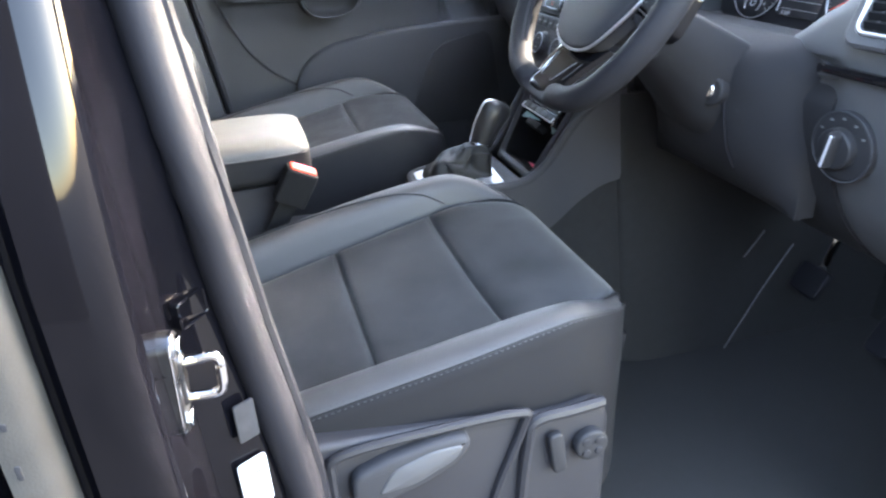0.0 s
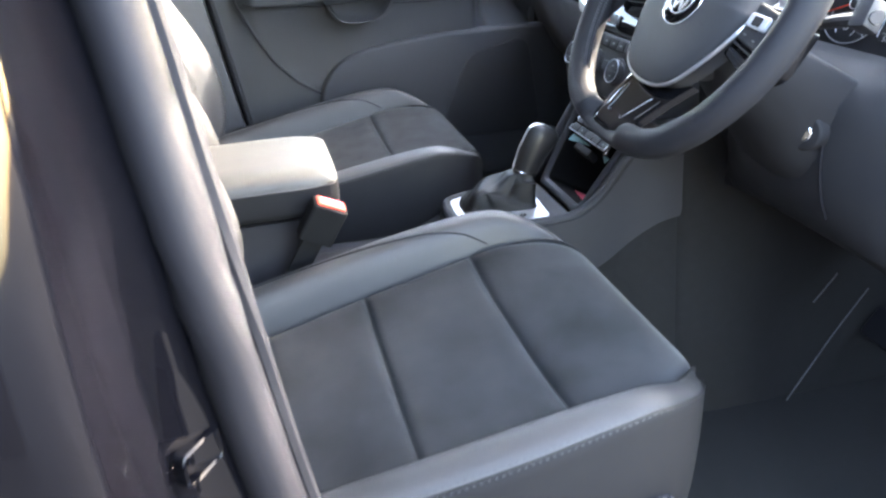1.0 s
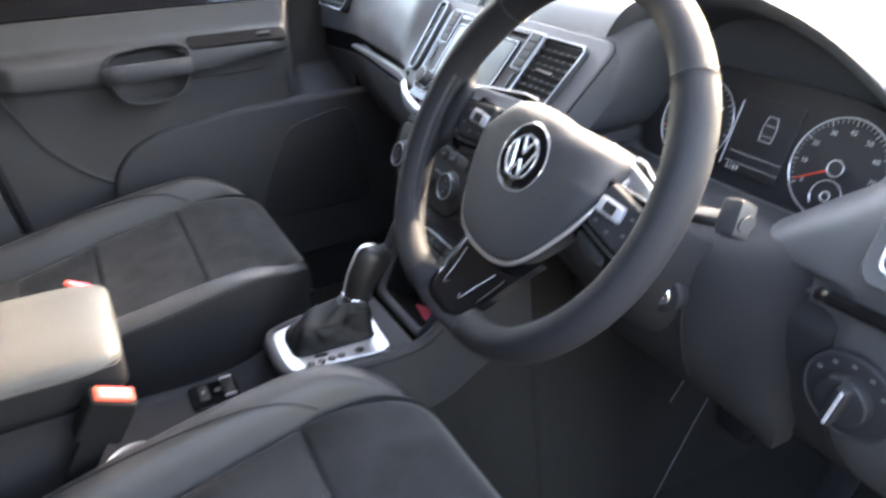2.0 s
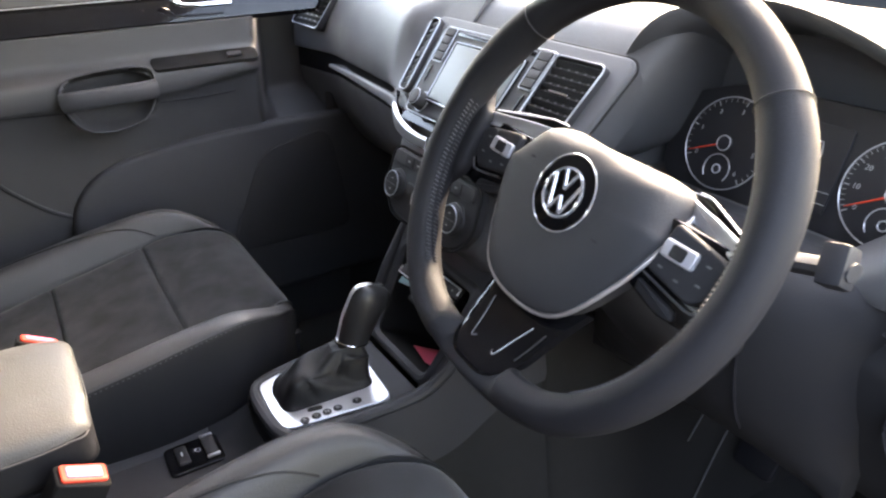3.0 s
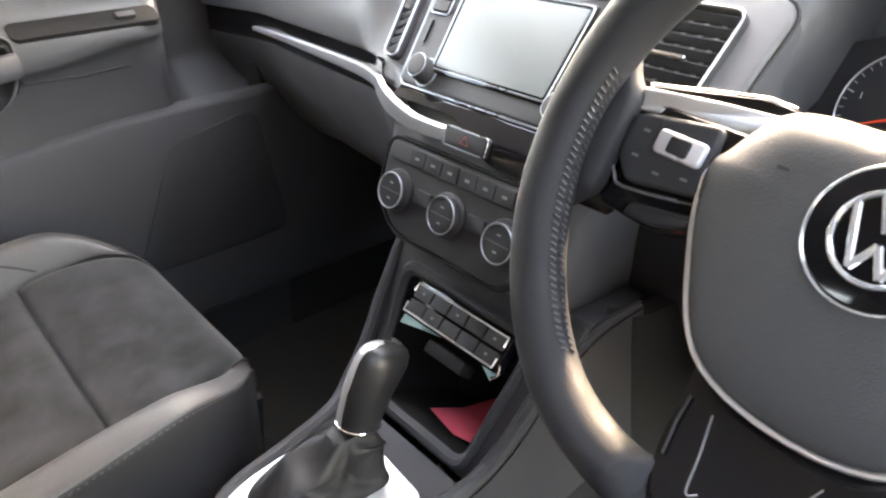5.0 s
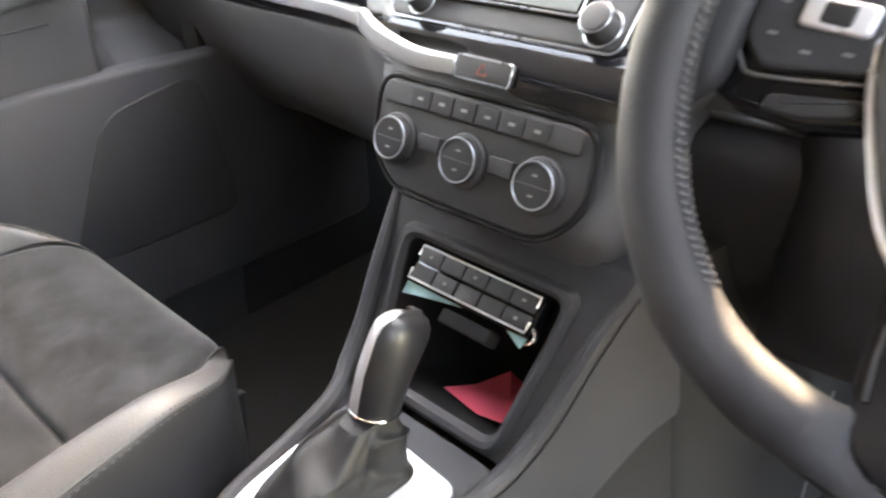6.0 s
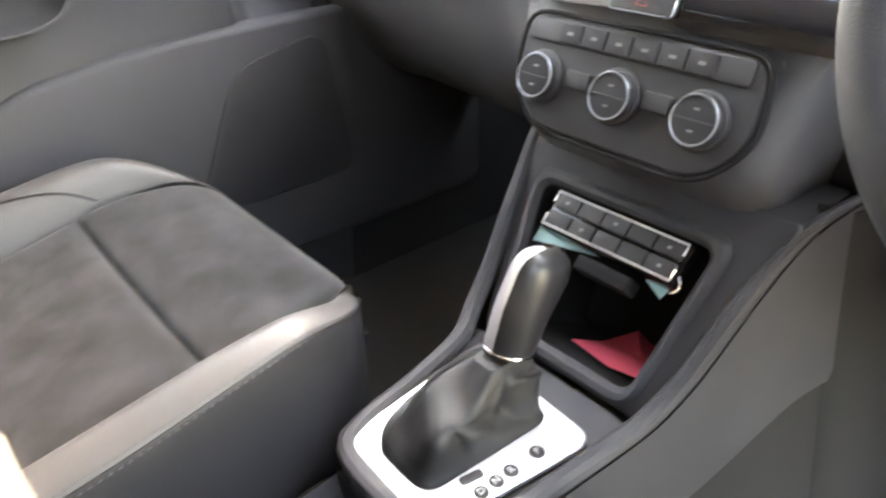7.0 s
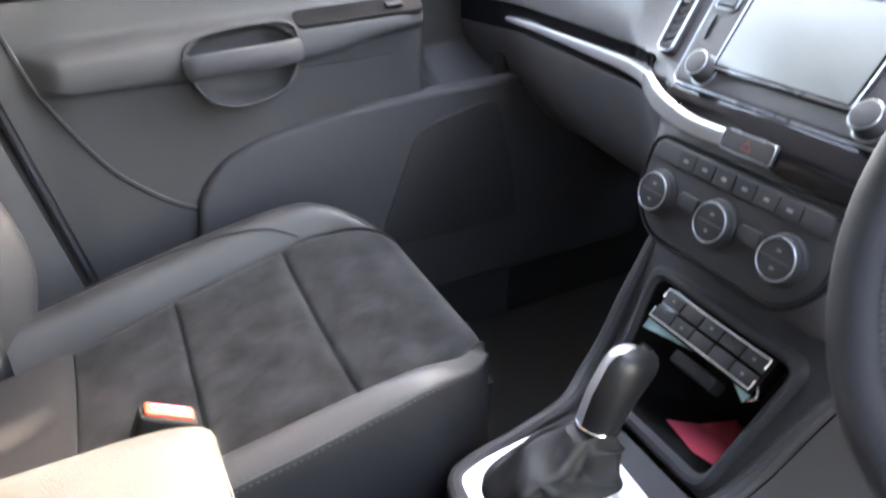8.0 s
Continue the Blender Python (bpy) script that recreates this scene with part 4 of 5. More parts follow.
def hood_shape(u, v):
    x, z = LIP[min(int(round(u * (len(LIP) - 1))), len(LIP) - 1)]
    kx, kz, y, z0 = HOODROWS[min(int(round(v * (len(HOODROWS) - 1))), len(HOODROWS) - 1)]
    forward = 0.045 * (1 - step(0.205, 0.29, x)) * step(0.80, 1.0, kx) * (1 - step(1.06, 1.25, kx))
    return (CX + (x - CX) * kx, y - forward, z0 + (z - z0) * kz)


part("binnacle_hood", sheet(hood_shape, len(LIP) - 1, len(HOODROWS) - 1, (0, 0.004, 0.0)), SOFT, dash, "hooded cowl over the dials", sharp=60)


CHEEK = curve1([(0.66, 0.66), (0.74, 0.62), (0.82, 0.572), (0.90, 0.548), (0.99, 0.548), (1.015, 0.515), (1.035, 0.492), (1.05, 0.505), (1.07, 0.528), (1.09, 0.553), (1.11, 0.567), (1.14, 0.580), (1.165, 0.588), (1.20, 0.592)])


def right_dash(u, v):
    row = smooth_path([(1.35, 1.17, 0), (1.1, 1.185, 0), (0.93, 1.165, 0), (0.86, 1.135, 0), (0.815, 1.085, 0), (0.80, 1.04, 0), (0.80, 1.015, 0), (0.80, 0.96, 0), (0.812, 0.90, 0), (0.85, 0.82, 0), (0.93, 0.74, 0), (1.05, 0.69, 0)], 4)
    p = row[min(int(round(v * (len(row) - 1))), len(row) - 1)]
    x = lerp(CHEEK(p.y), 0.80, u**1.6)
    roll = max(0.0, 1 - (x - CHEEK(p.y)) / 0.05)
    return (x, p.x + 0.085 * (1 - math.sqrt(max(0.0, 1 - roll**3))) * step(1.02, 1.05, p.y) + 0.012 * (1 - step(1.018, 1.030, p.y)) * step(0.62, 0.58, x), p.y)


def dash_rows(points, x0, x1):
    """A skin that runs straight across from x0 to x1 over a section of (y, z) points."""
    row = smooth_path([(y, z, 0) for y, z in points], 4)

    def f(u, v):
        p = row[min(int(round(v * (len(row) - 1))), len(row) - 1)]
        return (lerp(x0, x1, u), p.x, p.y)

    return sheet(f, 16, len(row) - 1, (0, 0.05, 0))


part("dial_shelf", dash_rows([(0.99, 1.030), (0.93, 1.020), (0.86, 1.013), (0.824, 1.011), (0.808, 1.004), (0.812, 0.998)], 0.12, 0.60), SOFT, dash)
part("driver_dash", sheet(right_dash, 32, 44, (0, 0.05, 0)), SOFT, dash)
part("knee_panel", dash_rows([(0.818, 1.000), (0.804, 0.982), (0.800, 0.96), (0.812, 0.90), (0.85, 0.82), (0.93, 0.74), (1.05, 0.69)], 0.12, 0.60), KNEE, dash)
part("dash_top", sheet(lambda u, v: (lerp(-0.78, 0.80, u), lerp(0.985, 1.50, v), 1.180 - 0.03 * v), 20, 6, (0, 0, -0.02)), SOFT, dash)
mr = plane((0.691, 0.803, 1.096), (1, 0.1, 0), (0, 0.45, 1))
part("vent_housing", frame_slab(rrect(0.150, 0.100, 0.016), rrect(0.122, 0.070, 0.010), 0.012, mr @ pose(0, 0, 0.003), 0.003), SOFT, dash)
part("vent_frame", tube([mr @ Vector((x, y, 0.004)) for x, y in rrect(0.122, 0.071, 0.010)], 0.0022, 8, True), SILVER, vent(dash, mr, 0.118, 0.068, 6, 30), "satin silver vent frame")
part("slot_trim", box(plane((0.655, 0.792, 1.018), (1, 0.05, 0), (0, 0.1, 1)) @ pose(0, 0, 0), 0.145, 0.011, 0.012, 0.003), PIANO, dash, "dark coin slot trim")
part("slot_trim_edge", box(plane((0.592, 0.789, 1.019), (1, 0.05, 0), (0, 0.1, 1)), 0.006, 0.012, 0.012, 0.002), CHROME, dash)
cl = thing("instrument_cluster", (CX, 0.95, 1.02), "dark instrument cluster with two white-ringed dials", "instrument cluster")
mi = plane((CX, 0.926, 1.074), (1, 0, 0), UP20)
part("cluster_face", slab(rounded([(-0.178, -0.058), (0.178, -0.058), (0.18, 0.045), (0.10, 0.072), (-0.10, 0.072), (-0.18, 0.045)], 0.03), 0.01, mi @ pose(0, 0, -0.004), 0.002), DIAL, cl)
part("cluster_lip", sheet(lambda u, v: mi @ Vector((lerp(-0.19, 0.19, u), -0.06 - 0.035 * v, 0.0 + 0.075 * v)), 10, 4, (0, 0.006, -0.01)), PLASTIC, cl)


def dial(x, marks, needle_at):
    d = part("dial", slab(circle(0.052, 40), 0.004, mi @ pose(x, 0, 0.0), 0.001), DIAL, cl)
    part("dial_ring", tube([mi @ Vector((a, b, 0.001)) for a, b in circle(0.053, 48, x, 0)], 0.0008, 6, True), SILVER, d, "thin silver dial ring")
    for text, ang in marks:
        a = radians(ang)
        words(text, 0.0078, mi @ pose(x + 0.0385 * math.cos(a), 0.0385 * math.sin(a), 0.0008), WHITE, d, "numeral")
        part("tick", box(mi @ pose(x + 0.0485 * math.cos(a), 0.0485 * math.sin(a), 0.0006, 0, 0, ang), 0.006, 0.0011, 0.0006, 0.0), WHITE, d)
    n = (len(marks) - 1) * 5
    for k in range(n + 1):
        a = radians(lerp(marks[0][1], marks[-1][1], k / n))
        if k % 5:
            part("tick", box(mi @ pose(x + 0.0495 * math.cos(a), 0.0495 * math.sin(a), 0.0006, 0, 0, math.degrees(a)), 0.004, 0.0006, 0.0006, 0.0), WHITE, d)
    a = radians(needle_at)
    part("needle", tube([mi @ Vector((x + 0.008 * math.cos(a), 0.008 * math.sin(a), 0.004)), mi @ Vector((x + 0.047 * math.cos(a), 0.047 * math.sin(a), 0.003))], [0.0012, 0.0006], 6), NEEDLE, d, "red needle")
    part("needle_hub", slab(circle(0.0085, 20), 0.005, mi @ pose(x, 0, 0.005), 0.001), DIAL, d)
    part("hub_ring", tube([mi @ Vector((p, q, 0.0048)) for p, q in circle(0.0085, 24, x, 0)], 0.0007, 6, True), SILVER, d)
    part("gauge_ring", tube([mi @ Vector((x + 0.017 * math.cos(t), -0.030 + 0.017 * math.sin(t), 0.001)) for t in [radians(lerp(-40, 220, k / 20)) for k in range(21)]], 0.0007, 6), SILVER, d)
    part("gauge_hub", tube([mi @ Vector((p, q, 0.001)) for p, q in circle(0.005, 16, x, -0.030)], 0.0008, 6, True), SILVER, d)


dial(-0.0975, [(str(k), 208 - k * 43) for k in range(7)], 203)
dial(0.0965, [(str(k * 10), 214 - k * 31) for k in range(9)], 210)
lcd = part("display", slab(rrect(0.078, 0.088, 0.003), 0.003, mi @ pose(-0.002, 0.004, 0.0), 0.0005), DIAL, cl, "dark trip display")
part("display_edge", box(mi @ pose(-0.042, 0.002, 0.001), 0.0018, 0.075, 0.001, 0.0003), KEYGREY, lcd)
for yy in (-0.018, -0.030):
    part("rule", box(mi @ pose(0.0, yy, 0.0008), 0.072, 0.0007, 0.0004, 0.0), WHITE, lcd)
words("5169", 0.009, mi @ pose(-0.024, -0.036, 0.0006), WHITE, lcd, "odometer_figures")
car_line = [(-0.008, -0.012), (0.008, -0.012), (0.009, 0.004), (0.006, 0.016), (-0.006, 0.016), (-0.009, 0.004)]
part("car_outline", tube([mi @ Vector((x + 0.004, y + 0.014, 0.0008)) for x, y in car_line], 0.0007, 4, True), WHITE, lcd)
for k in range(2):
    part("car_outline", box(mi @ pose(0.004, 0.008 + 0.012 * k, 0.0008), 0.013, 0.0009, 0.0005, 0.0), WHITE, lcd)

# ---- steering column, wheel, stalks ----
TILT = radians(30)
UPW = (0, math.sin(TILT), math.cos(TILT))
cm = plane((0.395, 0.604, 1.119), (1, 0, 0), UPW)
col = thing("steering_column", (0.4, 0.75, 1.0), "dark plastic steering column shroud with stalks and ignition lock", "steering column")


def col_ring(d, hw, hu, hd):
    out = []
    for k in range(28):
        a = 2 * math.pi * k / 28
        c, t = math.cos(a), math.sin(a)
        out.append(cm @ Vector((hw * math.copysign(abs(c) ** 0.75, c), (hu if t > 0 else hd) * math.copysign(abs(t) ** 0.75, t), -d)))
    return out


part("shroud", loft([col_ring(0.035, 0.045, 0.006, 0.04), col_ring(0.05, 0.06, 0.008, 0.055), col_ring(0.10, 0.068, 0.010, 0.075), col_ring(0.20, 0.085, 0.012, 0.115), col_ring(0.30, 0.095, 0.012, 0.13)]), KNEE, col, sharp=70)
def knee_ring(z, k):
    out = []
    for i in range(17):
        a = lerp(-1, 1, i / 16)
        out.append((0.395 + 0.168 * a, 0.81 - (0.070 - k) * (1 - abs(a) ** 2.6) ** 0.8, z))
    return out + [(0.563, 0.84, z), (0.227, 0.84, z)]


part("knee_cover", loft([knee_ring(z, k) for z, k in ((1.04, 0.05), (1.02, 0.02), (1.0, 0.005), (0.97, 0.0), (0.93, 0.004), (0.89, 0.014), (0.855, 0.032), (0.825, 0.058), (0.808, 0.08))]), KNEE, col, sharp=60)
part("cover_groove", tube(smooth_path([(0.474, 0.7435 + d, z) for z, d in ((0.965, 0.002), (0.93, 0.0055), (0.89, 0.0155), (0.86, 0.030))], 5), 0.0022, 6), RUBBER, col)
mg = plane((0.461, 0.732, 0.970), (1, 0.25, 0), (0, 0.1, 1))
lock = part("ignition_lock", slab(circle(0.021, 28), 0.02, mg @ pose(0, 0, 0.004), 0.004), KNEE, col, "round ignition lock")
part("lock_face", slab(circle(0.0105, 20), 0.006, mg @ pose(0, 0, 0.007), 0.002), CHROME, lock, "chrome key slot")
part("key_slot", box(mg @ pose(0, 0, 0.0072), 0.0025, 0.010, 0.001, 0.0), PIANO, lock)
for sx in (-1, 1):
    st = part("stalk", tube(smooth_path([cm @ Vector((sx * 0.06, -0.002, -0.06)), cm @ Vector((sx * 0.11, 0.010, -0.055)), cm @ Vector((sx * 0.175, 0.024, -0.046)), cm @ Vector((sx * 0.206, 0.030, -0.043))], 5), [0.007] * 6 + [0.0075, 0.008, 0.009, 0.010, 0.010, 0.010, 0.010, 0.010, 0.010, 0.009], 10, False, 0.65), BUTTON, col, "grey-tipped control stalk")
    part("stalk_ring", box(cm @ pose(sx * 0.195, 0.030, -0.043, 0, 0, sx * 12), 0.018, 0.028, 0.021, 0.004), SEATPLASTIC, st, "grey squared tip")

wheel = thing("steering_wheel", (0.395, 0.604, 1.119), "black leather steering wheel with a smooth airbag pad and silver trim", "steering wheel")
wm = cm @ pose(-0.004, 0.001, 0, 0, 0, -4.7)
RIM, FLAT = 0.177, 0.163


def rim_radius(a):
    """A circle that is cut a little flat at its foot."""
    s = -math.sin(a)
    if s <= 0.05:
        return RIM
    return (RIM**-16 + (FLAT / s) ** -16) ** (-1 / 16)


def rim_at(a, b, w=0.0165, t=0.0185):
    r = rim_radius(a) + w * math.cos(b)
    # the foot of the rim is sunk where the lower spoke lies over it
    sunk = (1 - step(12, 18, abs(math.degrees(a) % 360 - 270))) * (0.5 - 0.5 * math.cos(b))
    return wm @ Vector((r * math.cos(a), r * math.sin(a), t * math.sin(b) * (1 - 0.6 * sunk) - 0.015 * sunk))


def rim_bm():
    n, seg = 144, 18
    rings = []
    for i in range(n):
        a = 2 * math.pi * i / n
        d = math.degrees(a)
        grip = math.exp(-(((d - 30) / 16) ** 2)) + math.exp(-(((d - 150) / 16) ** 2)) + 0.6 * math.exp(-(((d - 270) / 20) ** 2))
        rings.append([rim_at(a, 2 * math.pi * k / seg, 0.0160 + 0.0022 * grip, 0.0178 + 0.0015 * grip) for k in range(seg)])
    return loft(rings + [rings[0]], False)


bm = rim_bm()
bmesh.ops.remove_doubles(bm, verts=bm.verts[:], dist=1e-6)
rim = part("rim", bm, RIMLEATHER, wheel, "black leather rim")
for a0, a1 in ((170, 228), (-48, 10)):
    bm = bmesh.new()
    for k in range(42):
        a = radians(lerp(a0, a1, k / 41))
        tube([rim_at(a, radians(150)), rim_at(a + 0.010, radians(163))], 0.0009, 4, bm=bm)
        tube([rim_at(a + 0.004, radians(172)), rim_at(a + 0.014, radians(184))], 0.0009, 4, bm=bm)
    tagged(part("stitching", bm, STITCH, rim), kind="stuff")
for a in (42, 138):
    part("rim_seam", tube([rim_at(radians(a), 2 * math.pi * k / 20, 0.0180, 0.0198) for k in range(20)], 0.0007, 4, True), THREAD, rim)
# airbag cover: a dome whose upper corners fall far back towards the column
HALF = [(0.0, 0.0465, -0.0228), (0.032, 0.0475, -0.036), (0.058, 0.0478, -0.045), (0.081, 0.0410, -0.048), (0.0915, 0.014, -0.027), (0.0930, -0.002, -0.0155), (0.0790, -0.040, -0.0105), (0.0483, -0.0855, -0.0060), (0.0, -0.0975, -0.0060)]
PAD = smooth_path([Vector(p) for p in HALF + [(-x, y, z) for x, y, z in HALF[-2:0:-1]]], 6, True)
bm = bmesh.new()
rings = []
for k in range(1, 17):
    r = 1 - (1 - k / 16) ** 1.6
    f = 1 - math.sqrt(max(0.0, 1 - r**3.9))
    rings.append([bm.verts.new(wm @ Vector((p.x * r, p.y * r, lerp(0.0018, p.z, f)))) for p in PAD])
rings.append([bm.verts.new(wm @ Vector((p.x * 0.97, p.y * 0.97, p.z - 0.025))) for p in PAD])
for p, q in zip(rings, rings[1:]):
    ring_faces(bm, p, q)
bm.faces.new(rings[0])
bm.faces.new(rings[-1][::-1])
bmesh.ops.recalc_face_normals(bm, faces=bm.faces[:])
pad = part("airbag_pad", bm, PADSOFT, wheel, "smooth grained airbag cover", sharp=70)
for x in (-0.052, 0.052):
    part("pad_mark", box(wm @ pose(x, 0.012 if x < 0 else -0.020, 0.0010), 0.006, 0.0016, 0.0004, 0.0), BUTTON, pad)
low = [wm @ Vector((p.x * 1.015, p.y * 1.015, p.z - 0.002)) for p in PAD if p.y < 0.034]
low.sort(key=lambda p: math.atan2((wm.inverted() @ p).x, -((wm.inverted() @ p).y)))
part("pad_trim", tube(low, 0.0022, 8), SILVER, wheel, "bright trim line round the pad")
em = part("badge", slab(circle(0.0325, 40), 0.010, wm @ pose(0.001, -0.001, 0.0030), 0.002), PIANO, wheel, "round glossy black and chrome badge")
part("badge_ring", tube([wm @ Vector((x, y, 0.0022)) for x, y in circle(0.0325, 44, 0.001, -0.001)], 0.0010, 6, True), BADGE, em)
part("badge_ring", tube([wm @ Vector((x, y, 0.0040)) for x, y in circle(0.0205, 36, 0.001, -0.001)], 0.0014, 6, True), BADGE, em)
for x0, y0, x1, y1 in ((-0.0072, 0.0190, 0.0, 0.004), (0.0, 0.004, 0.0072, 0.0190), (-0.0160, 0.0120, -0.0066, -0.0150), (-0.0066, -0.0150, 0.0, -0.002), (0.0, -0.002, 0.0066, -0.0150), (0.0066, -0.0150, 0.0160, 0.0120)):
    part("badge_bar", tube([wm @ Vector((x0 + 0.001, y0 - 0.002, 0.0037)), wm @ Vector((x1 + 0.001, y1 - 0.002, 0.0037))], 0.0019, 6, False, 0.7, wm.to_3x3() @ Vector((0, 0, 1))), BADGE, em)
pods = wm @ pose(0, 0, -0.022)


def side_outline(sx, pts, r):
    pts = [(sx * a, b) for a, b in pts]
    return rounded(pts if sx > 0 else pts[::-1], r)


for sx in (-1, 1):
    part("thumb_rest", slab(side_outline(sx, [(0.150, 0.024), (0.160, 0.034), (0.172, 0.058), (0.176, 0.0), (0.172, -0.066), (0.158, -0.046), (0.148, -0.036)], 0.010), 0.014, wm @ pose(0, 0, -0.006), 0.008, 0.002), RIMLEATHER, wheel, "leather swelling where the spoke meets the rim")
    sp = part("spoke", slab(side_outline(sx, [(0.060, 0.024), (0.150, 0.024), (0.163, 0.018), (0.163, -0.030), (0.150, -0.042), (0.112, -0.044), (0.060, -0.030)], 0.007), 0.020, pods @ pose(0, 0, 0.0), 0.004), PIANO, wheel, "glossy black wheel spoke")
    for name, outline, z, mat, label in (("silver_arm", [(0.074, 0.0425), (0.110, 0.0370), (0.150, 0.0290), (0.160, 0.0255), (0.157, 0.0150), (0.146, 0.0165), (0.104, 0.0240), (0.074, 0.0290)], 0.005, SILVER, "satin silver spoke edge"), ("spoke_web", [(0.070, 0.0470), (0.095, 0.0475), (0.152, 0.0310), (0.158, 0.0220), (0.070, 0.0300)], 0.001, PIANO, "")):
        bm = slab(side_outline(sx, outline, 0.002), 0.006, pose(0, 0, z), 0.0015)
        for vert in bm.verts:
            vert.co.z -= 0.36 * max(0.0, 0.152 - abs(vert.co.x))
        bmesh.ops.transform(bm, matrix=pods, verts=bm.verts[:])
        part(name, bm, mat, sp, label)
    part("spoke_edge", tube([pods @ Vector((sx * a, b, 0.002 - 0.36 * (0.152 - a))) for a, b in ((0.080, 0.0480), (0.095, 0.0475), (0.122, 0.0400), (0.152, 0.0310))], 0.0009, 6), TRIM, sp)
    pod = part("switch_pod", slab(side_outline(sx, [(0.0965, 0.0225), (0.143, 0.0155), (0.1505, 0.0120), (0.149, -0.012), (0.137, -0.0245), (0.092, -0.0170)], 0.005), 0.012, pods @ pose(0, 0, 0.007), 0.003), PLASTIC, sp, "black switch pod")
    key = part("rocker_key", slab(rrect(0.0305, 0.0140, 0.003), 0.006, pods @ pose(sx * 0.1128, 0.0035, 0.0105), 0.002), KEYGREY, pod, "silver rocker key")
    part("rocker_centre", slab(rrect(0.0135, 0.0098, 0.002), 0.003, pods @ pose(sx * 0.1128, 0.0035, 0.0115), 0.001), BUTTON, key)
    part("pod_split", box(pods @ pose(sx * 0.130, 0.0128, 0.0072, 0, 0, sx * 62), 0.010, 0.0006, 0.0006, 0.0), THREAD, pod)
    for a, b in ((0.137, 0.006), (0.137, -0.009), (0.103, -0.011), (0.120, -0.014)):
        part("mark", box(pods @ pose(sx * a, b, 0.0072), 0.0042, 0.0016, 0.0004, 0.0), MARK, pod)
    part("pod_edge", tube(smooth_path([pods @ Vector((sx * a, b, 0.004)) for a, b in ((0.090, -0.0205), (0.136, -0.0280), (0.1455, -0.0235), (0.1525, -0.013), (0.1545, 0.006))], 3), 0.0010, 6), TRIM, sp)
    part("lower_key", slab(side_outline(sx, [(0.088, -0.026), (0.128, -0.0335), (0.130, -0.0415), (0.112, -0.0415), (0.090, -0.035)], 0.003), 0.006, pods @ pose(0, 0, 0.004), 0.002), BUTTON, sp)
FOOT = curve1([(0, 0.056), (0.25, 0.050), (0.4, 0.047), (0.6, 0.0435), (0.72, 0.0395), (0.8, 0.035), (0.9, 0.029), (1.0, 0.023)])
FOOTRISE = curve1([(-0.172, 0.0075), (-0.163, 0.0085), (-0.154, 0.0055), (-0.142, -0.0025), (-0.128, -0.008), (-0.110, -0.0155), (-0.078, -0.030)])


def foot_spoke(u, v):
    """The lower spoke: a plate that runs down from the pad and rises over the foot of the rim."""
    y = lerp(-0.078, -0.170, v)
    return wm @ Vector(((2 * u - 1) * FOOT(v), y, FOOTRISE(y) - 0.003 * abs(2 * u - 1) ** 6))


ls = part("lower_spoke", sheet(foot_spoke, 16, 24, wm.to_3x3() @ Vector((0, 0, -0.010))), PIANO, wheel, "glossy black lower spoke", sharp=60)


def on_foot(x, y):
    return wm @ Vector((x, y, FOOTRISE(y) + 0.0004))


for sx in (-1, 1):
    part("spoke_edge", tube(smooth_path([on_foot(sx * a, b) for a, b in ((0.0285, -0.110), (0.0265, -0.116), (0.0220, -0.129), (0.0168, -0.1455), (0.0120, -0.1435))], 4), 0.0006, 6), TRIM, ls, "chrome edge")
    part("spoke_groove", tube([on_foot(sx * a, b) for a, b in ((0.043, -0.108), (0.041, -0.122), (0.037, -0.138))], 0.0008, 6), BUTTON, ls)
part("hub_back", slab(circle(0.05, 28), 0.04, wm @ pose(0, -0.02, -0.030), 0.006), PLASTIC, wheel)

ls_thing = thing("light_switch", (0.642, 0.80, 0.945), "round headlight switch with a silver grip in the dash", "switch")
ml = plane((0.632, 0.795, 0.934), (1, 0.05, 0), (0, -0.05, 1))
part("switch_face", slab(circle(0.042, 36), 0.015, ml @ pose(0, 0, 0.004), 0.004), BUTTON, ls_thing)
part("face_ring", tube([ml @ Vector((x, y, 0.003)) for x, y in circle(0.0420, 40)], 0.0018, 6, True), PLASTIC, ls_thing)
kn = part("switch_knob", slab(circle(0.024, 28), 0.012, ml @ pose(0, 0, 0.016), 0.003), BUTTON, ls_thing)
grip = part("grip", slab(rrect(0.013, 0.046, 0.005), 0.012, ml @ pose(0, 0, 0.027, 0, 0, -14), 0.004), BUTTON, kn)
part("grip_stripe", slab(rrect(0.0035, 0.042, 0.0016), 0.003, ml @ pose(0.001, 0, 0.0282, 0, 0, -14), 0.001), KEYGREY, grip, "silver stripe")
for k in range(5):
    a = radians(150 - 30 * k)
    part("mark", box(ml @ pose(0.034 * math.cos(a), 0.034 * math.sin(a), 0.0045), 0.0045, 0.0025, 0.0005, 0.0), MARK, ls_thing)

# ---- centre console, gear lever, armrest ----
con = thing("centre_console", (0.02, 0.5, 0.40), "dark plastic centre console with an open storage bin", "centre console")
mb = plane((0.0165, 0.667, 0.797), (1, 0, 0), UP30)
fo = rounded([(-0.104, 0.084), (0.106, 0.084), (0.078, -0.082), (-0.086, -0.082)], 0.022, 5)
fi = rounded([(-0.090, 0.070), (0.090, 0.070), (0.070, -0.066), (-0.072, -0.066)], 0.014, 5)
part("bin_frame", frame_slab(fo, fi, 0.03, mb @ pose(0, 0, 0.004), 0.005), PLASTIC, con, "rounded frame round the bin")
deck_out = rounded([(-0.122, 0.112), (0.143, 0.112), (0.092, -0.084), (-0.096, -0.084)], 0.012, 5)
